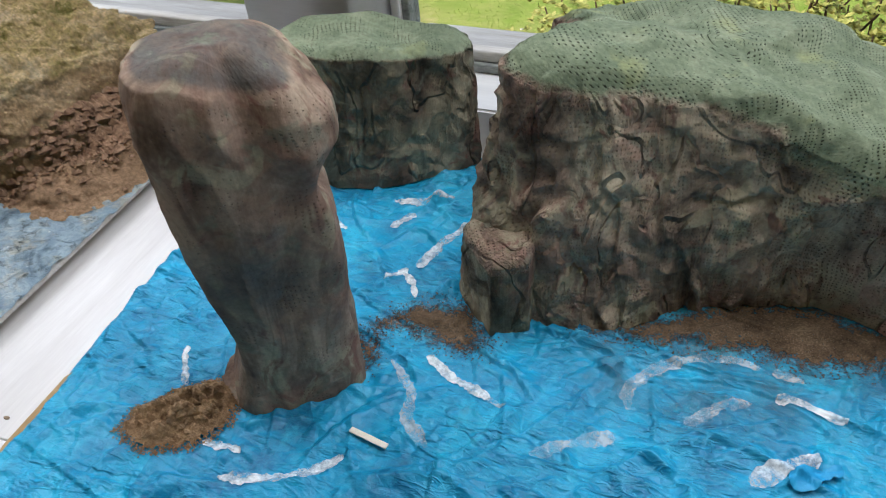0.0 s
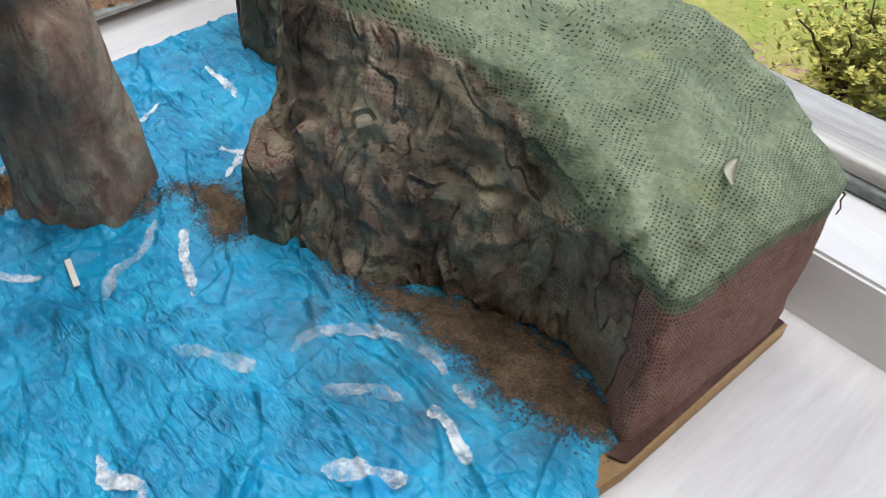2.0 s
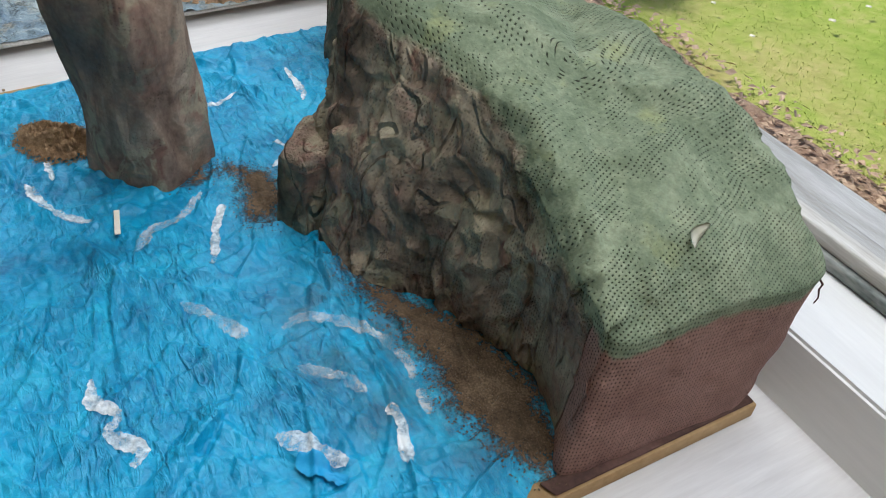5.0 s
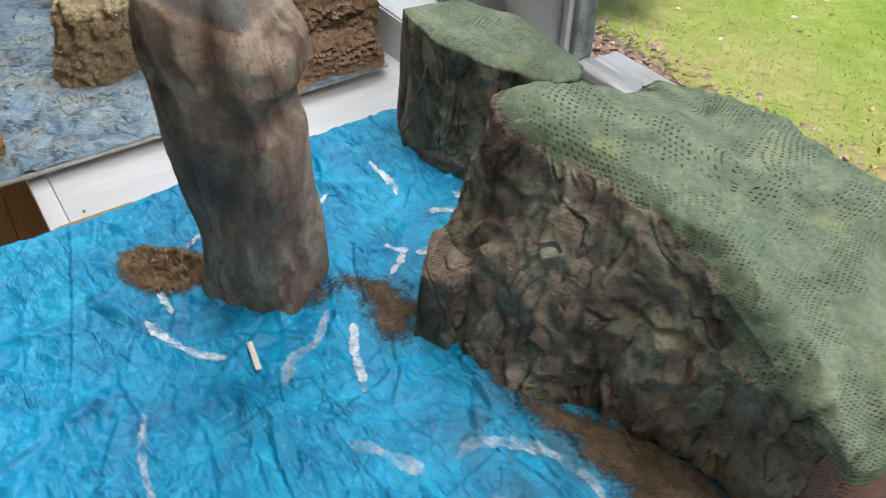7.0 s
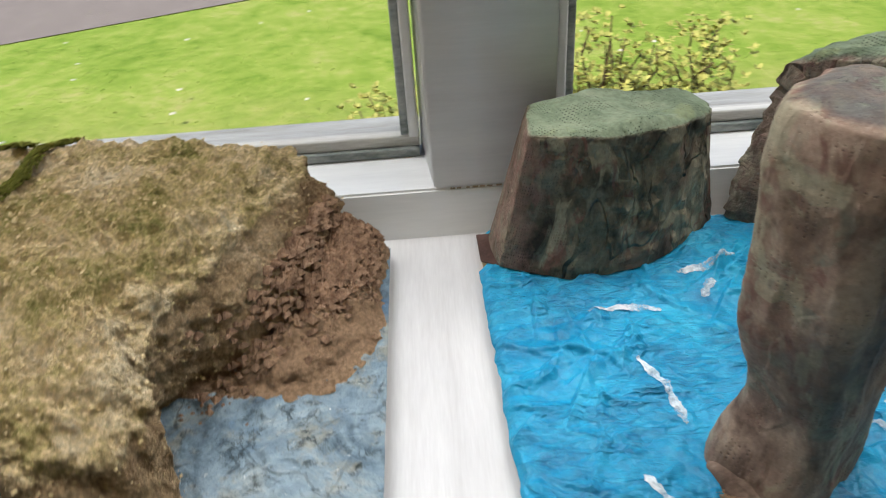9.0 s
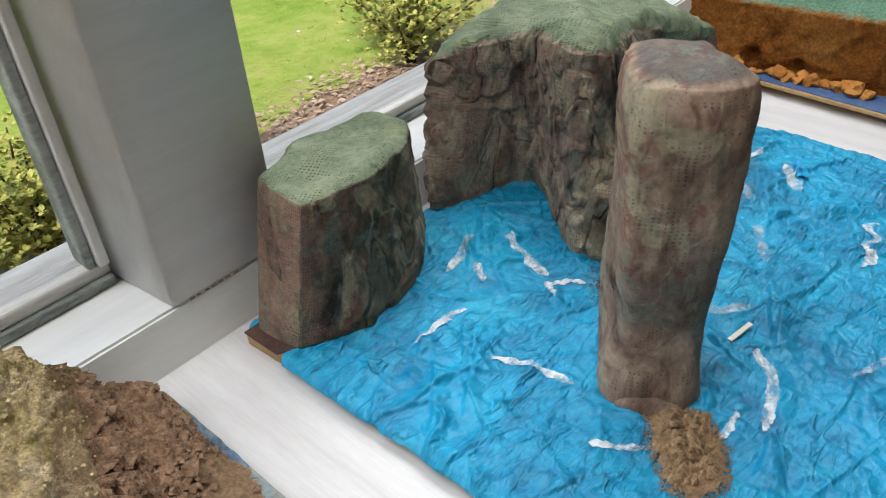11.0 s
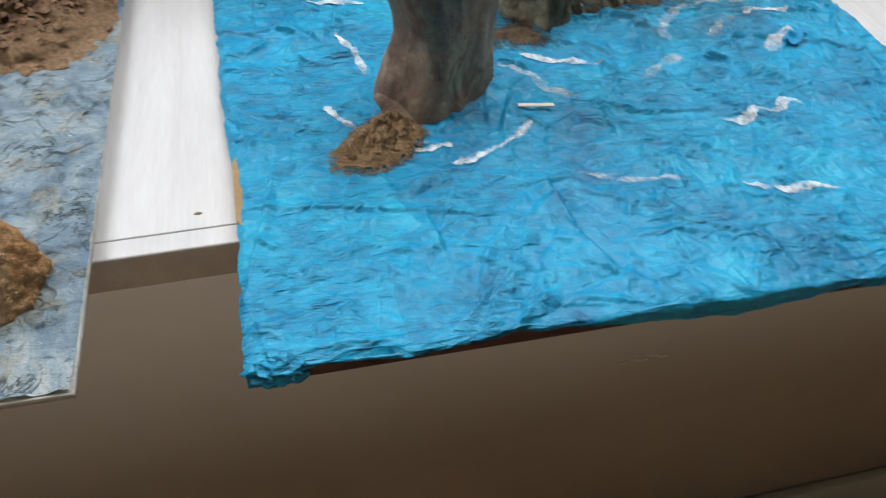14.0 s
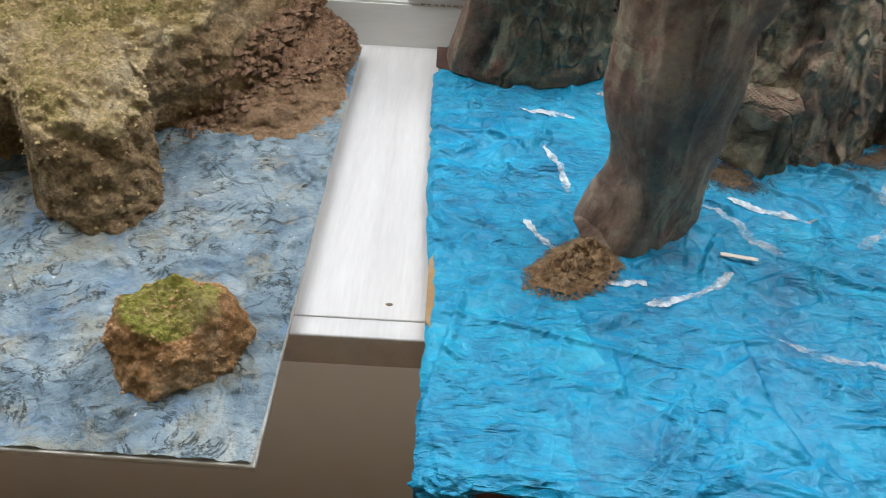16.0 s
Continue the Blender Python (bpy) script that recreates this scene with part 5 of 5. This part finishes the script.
coast = thing("coast_model", -0.7, 0.38, 0.006, "crumbly sawdust-textured sandy cliff model with mossy green top", "model cliff")
coast_cliff = part("cliff", cliff_body(COAST, coast.location, n=620, nv=64, nt=110, folds=0.0045, rough=0.0075, round_off=0.012, dome=0.012, fold_scale=45, zones=coast_zones,
                                       dents=((-0.672, 0.252, 0.022, 0.034, 0.035), (-0.560, 0.47, 0.103, 0.006, 0.004), (-0.548, 0.485, 0.100, 0.005, 0.004))), CRUMB, coast)
APRON = [
    (-0.4595, 0.488, -0.475, 0.486, 0.034), (-0.4585, 0.430, -0.475, 0.435, 0.027), (-0.459, 0.375, -0.472, 0.385, 0.018), (-0.493, 0.325, -0.499, 0.338, 0.015),
    (-0.560, 0.326, -0.560, 0.338, 0.015), (-0.600, 0.338, -0.590, 0.350, 0.016), (-0.580, 0.380, -0.570, 0.385, 0.030), (-0.540, 0.420, -0.540, 0.420, 0.040), (-0.520, 0.486, -0.515, 0.484, 0.050),
]
apron = part("apron", cliff_body(APRON, coast.location, n=300, nv=20, nt=50, folds=0.001, rough=0.004, round_off=0.005, dome=0.0, zones=lambda p, v, o: (0.0, 0.9, 0.0)), CRUMB, coast, "gritty reddish slope of fallen crumbs")


def rubble():
    verts, faces = [], []
    for _ in range(12000):
        t = rng.random()
        x = -0.472 - 0.125 * t + rng.normal(0, 0.014)
        y = 0.472 - 0.112 * t + rng.normal(0, 0.024)
        if x > -0.4605 or y > 0.487:
            continue
        z = top_of_cached(x, y)
        if z > 0.058:
            continue
        grain(verts, faces, x, y, z, rng.uniform(0.0008, 0.0022) if rng.random() < 0.7 else rng.uniform(0.0022, 0.0052))
    return verts, faces


def height_map(obs, step=0.004):
    table = {}
    for ob in obs:
        co = np.empty(len(ob.data.vertices) * 3)
        ob.data.vertices.foreach_get("co", co)
        co = co.reshape(-1, 3) + np.array(ob.parent.location)
        for x, y, z in co:
            key = (round(x / step), round(y / step))
            table[key] = max(table.get(key, 0.0), z)
    return table


APRON_MAP = height_map([apron, coast_cliff])


def top_of_cached(x, y, step=0.004):
    return APRON_MAP.get((round(x / step), round(y / step)), 0.012) + 0.0005


crumbs = from_arrays("grit", *rubble(), CLOD)
crumbs.parent = coast
crumbs.matrix_parent_inverse = Matrix.Translation(-coast.location)
tagged(crumbs, "coarse reddish-brown crumbs", kind="stuff")


CRUST = simple("sawdust_crumbs", (0.48, 0.36, 0.16), (0.84, 0.64, 0.38), 26, 0.95, 0.1, 400, 0.8, 0.002)
RUST = simple("rusty_crumbs", (0.42, 0.20, 0.08), (0.88, 0.60, 0.37), 60, 0.95, 0.1, 400, 0.8, 0.002)


def crusted(body, count, small, large, mat, label, keep):
    """Loose sawdust crumbs stuck all over a body."""
    co = np.empty(len(body.data.vertices) * 3)
    body.data.vertices.foreach_get("co", co)
    co = co.reshape(-1, 3)
    verts, faces = [], []
    for k in rng.integers(0, len(co), count):
        x, y, z = co[k] + rng.normal(0, 0.0012, 3)
        if keep(x + body.parent.location.x, y + body.parent.location.y):
            grain(verts, faces, x, y, z, small + (large - small) * rng.random() ** 3)
    ob = from_arrays("crumb_crust", verts, faces, mat)
    ob.parent = body.parent
    return tagged(ob, label, kind="stuff")


crusted(coast_cliff, 11000, 0.0004, 0.0018, CRUST, "loose sawdust crumbs", lambda x, y: x > -0.80)


def hedge(points):
    pts = np.array(points, float)
    run = np.concatenate(([0], np.cumsum(np.linalg.norm(np.diff(pts, axis=0), axis=1))))
    t = np.arange(0, run[-1], 0.002)
    x, y = np.interp(t, run, pts[:, 0]), np.interp(t, run, pts[:, 1])
    x, y = (np.convolve(np.pad(c, 5, mode="edge"), np.ones(11) / 11, "valid") for c in (x, y))
    zs = np.array([top_of(coast_cliff, a, b, 0.006) for a, b in zip(x, y)])
    zs = np.convolve(np.pad(zs, 4, mode="edge"), np.ones(9) / 9, "valid")
    verts, faces = [], []
    for a, b, z in zip(x, y, zs):
        for _ in range(26):
            q, r = rng.uniform(0, math.pi), 0.0052 * rng.uniform(0.5, 1.0)
            ox = rng.normal(0, 0.0012)
            grain(verts, faces, a + math.cos(q) * r + ox, b + math.cos(q + 1.2) * r * 0.8 + ox, z + math.sin(q) * r * 1.1 - 0.001, rng.uniform(0.0007, 0.0016))
    ob = from_arrays("moss_hedge", verts, faces, MOSS)
    return tagged(ob, "fuzzy olive-green cord of moss laid as a hedge", "model hedge", "moss hedges")


hedge(((-0.697, 0.538), (-0.712, 0.500), (-0.707, 0.430), (-0.730, 0.385), (-0.769, 0.361), (-0.788, 0.374)))
hedge(((-0.718, 0.509), (-0.760, 0.516), (-0.804, 0.520), (-0.860, 0.512)))
hedge(((-0.866, 0.526), (-0.885, 0.500), (-0.905, 0.470)))
hedge(((-0.795, 0.345), (-0.830, 0.340), (-0.870, 0.335)))

ROCK = [
    (-0.553, 0.100, -0.544, 0.100, 0.042), (-0.540, 0.079, -0.533, 0.086, 0.042), (-0.515, 0.067, -0.512, 0.077, 0.041), (-0.490, 0.079, -0.491, 0.087, 0.044),
    (-0.474, 0.103, -0.480, 0.104, 0.049), (-0.484, 0.124, -0.489, 0.122, 0.050), (-0.515, 0.128, -0.515, 0.122, 0.050), (-0.540, 0.119, -0.535, 0.114, 0.046),
]
rock = thing("rock_lump_model", -0.514, 0.098, 0.006, "rusty crumbly rock lump with mossy green top on painted sea", "model rock")
part("lump", cliff_body(ROCK, rock.location, n=240, nv=50, nt=40, folds=0.0022, rough=0.0045, round_off=0.007, dome=0.0, belly=0.003, fold_scale=40, zones=lambda p, v, o: (max(0.0, min(1.0, (v - 1.02) * 4)), 0.2, 0.0)), ROCKY, rock)
crusted(rock.children[0], 420, 0.0005, 0.0014, RUST, "loose rusty crumbs", lambda x, y: True)
lift_off(rock.children[0], "moss_cap", "mossy green top", 56, 240)

# ---- the orange model ----
NAVYB = thing("orange_model_board", 0.45, 0.3, 0.0, "thin board painted dark blue as sea", "model base")
part("base_board", on(NAVYB, slab(((0.226, 0.060), (0.80, 0.060), (0.80, 0.508), (0.241, 0.500)), 0.0005, 0.0052, 0.0006)), CARD, NAVYB, "brown hardboard edge")
part("card_packing", on(NAVYB, slab(((0.26, 0.18), (0.78, 0.18), (0.78, 0.480), (0.268, 0.480)), SILL + 0.0003, 0.0004, 0.0004)), CARD, NAVYB, "brown card packing under the board")
part("painted_sea", on(NAVYB, slab(((0.228, 0.062), (0.798, 0.062), (0.798, 0.506), (0.243, 0.498)), 0.0053, 0.0062, 0.0003)), NAVY, NAVYB, "mottled dark blue paint")
OCHRE = [
    (0.258, 0.470, 0.266, 0.468, 0.080), (0.261, 0.430, 0.269, 0.432, 0.080), (0.267, 0.350, 0.276, 0.354, 0.080), (0.272, 0.277, 0.284, 0.285, 0.080), (0.284, 0.225, 0.297, 0.235, 0.080), (0.318, 0.200, 0.328, 0.213, 0.078),
    (0.400, 0.180, 0.400, 0.200, 0.078), (0.600, 0.200, 0.600, 0.210, 0.080), (0.700, 0.300, 0.690, 0.300, 0.080),
    (0.700, 0.486, 0.690, 0.480, 0.080), (0.450, 0.488, 0.450, 0.484, 0.080), (0.285, 0.494, 0.288, 0.490, 0.080),
]
ochre = thing("orange_cliff_model", 0.45, 0.34, 0.006, "orange clay cliff model with a mint green top", "model cliff")
part("cliff", cliff_body(OCHRE, ochre.location, n=320, nv=60, nt=30, folds=0.006, rough=0.003, round_off=0.005, dome=0.0, zones=lambda p, v, o: (max(0.0, min(1.0, (v - 0.97) * 8)), 0.0, 0.0),
                         dents=((0.267, 0.355, 0.016, 0.012, 0.014), (0.263, 0.405, 0.020, 0.011, 0.013))), ORANGE, ochre)
for k in range(22):
    t = k / 21
    x, y = 0.251 + 0.016 * t ** 0.7 + 0.05 * max(0, t - 0.7), 0.425 - 0.240 * t
    s = rng.uniform(0.004, 0.012)
    y += rng.normal(0, 0.006)
    x += rng.normal(0, 0.002)
    lump = bmesh.new()
    bmesh.ops.create_icosphere(lump, subdivisions=2, radius=s)
    for v in lump.verts:
        v.co *= 1 + 0.75 * noise.noise(v.co * 120 + Vector((k * 7, 0, 0)))
        v.co.z = max(v.co.z * 0.75, -s * 0.45)
        v.co += Vector((x + rng.normal(0, 0.0003), y, 0.0062 + s * 0.42))
    part("boulder", on(ochre, lump), ORANGELUMP, ochre, smooth=False)
PILLAR = [(0.312, 0.135, 0.318, 0.137, 0.050), (0.327, 0.118, 0.329, 0.123, 0.050), (0.357, 0.120, 0.354, 0.125, 0.048), (0.367, 0.142, 0.360, 0.141, 0.048), (0.340, 0.155, 0.338, 0.150, 0.050)]
pillar = thing("orange_stack_model", 0.340, 0.137, 0.0062, "orange clay sea stack on the dark blue board", "model rock")
part("pillar", cliff_body(PILLAR, pillar.location, n=120, nv=40, nt=14, folds=0.003, rough=0.003, round_off=0.005, dome=0.003, zones=lambda p, v, o: (1.0 if v > 1.05 else 0.0, 0.0, 0.0)), ORANGE, pillar)

# ---- floor planks ----
plank_mesh = mesh_of("plank", box(-0.5, 0.5, -0.0442, 0.0442, -0.011, 0.0, 0.001), FLOORING, False)
for r in range(34):
    shift = 0.3 * (r % 3)
    ends = [-2.6] + [-2.6 + shift + 0.9 * c for c in range(0 if shift else 1, 6)] + [2.6]
    for a, b in zip(ends, ends[1:]):
        ob = new("plank", plank_mesh)
        ob.parent = floor
        ob.location = ((a + b) / 2, 0.115 - 0.0895 * r, -0.8005)
        ob.scale.x = b - a - 0.002
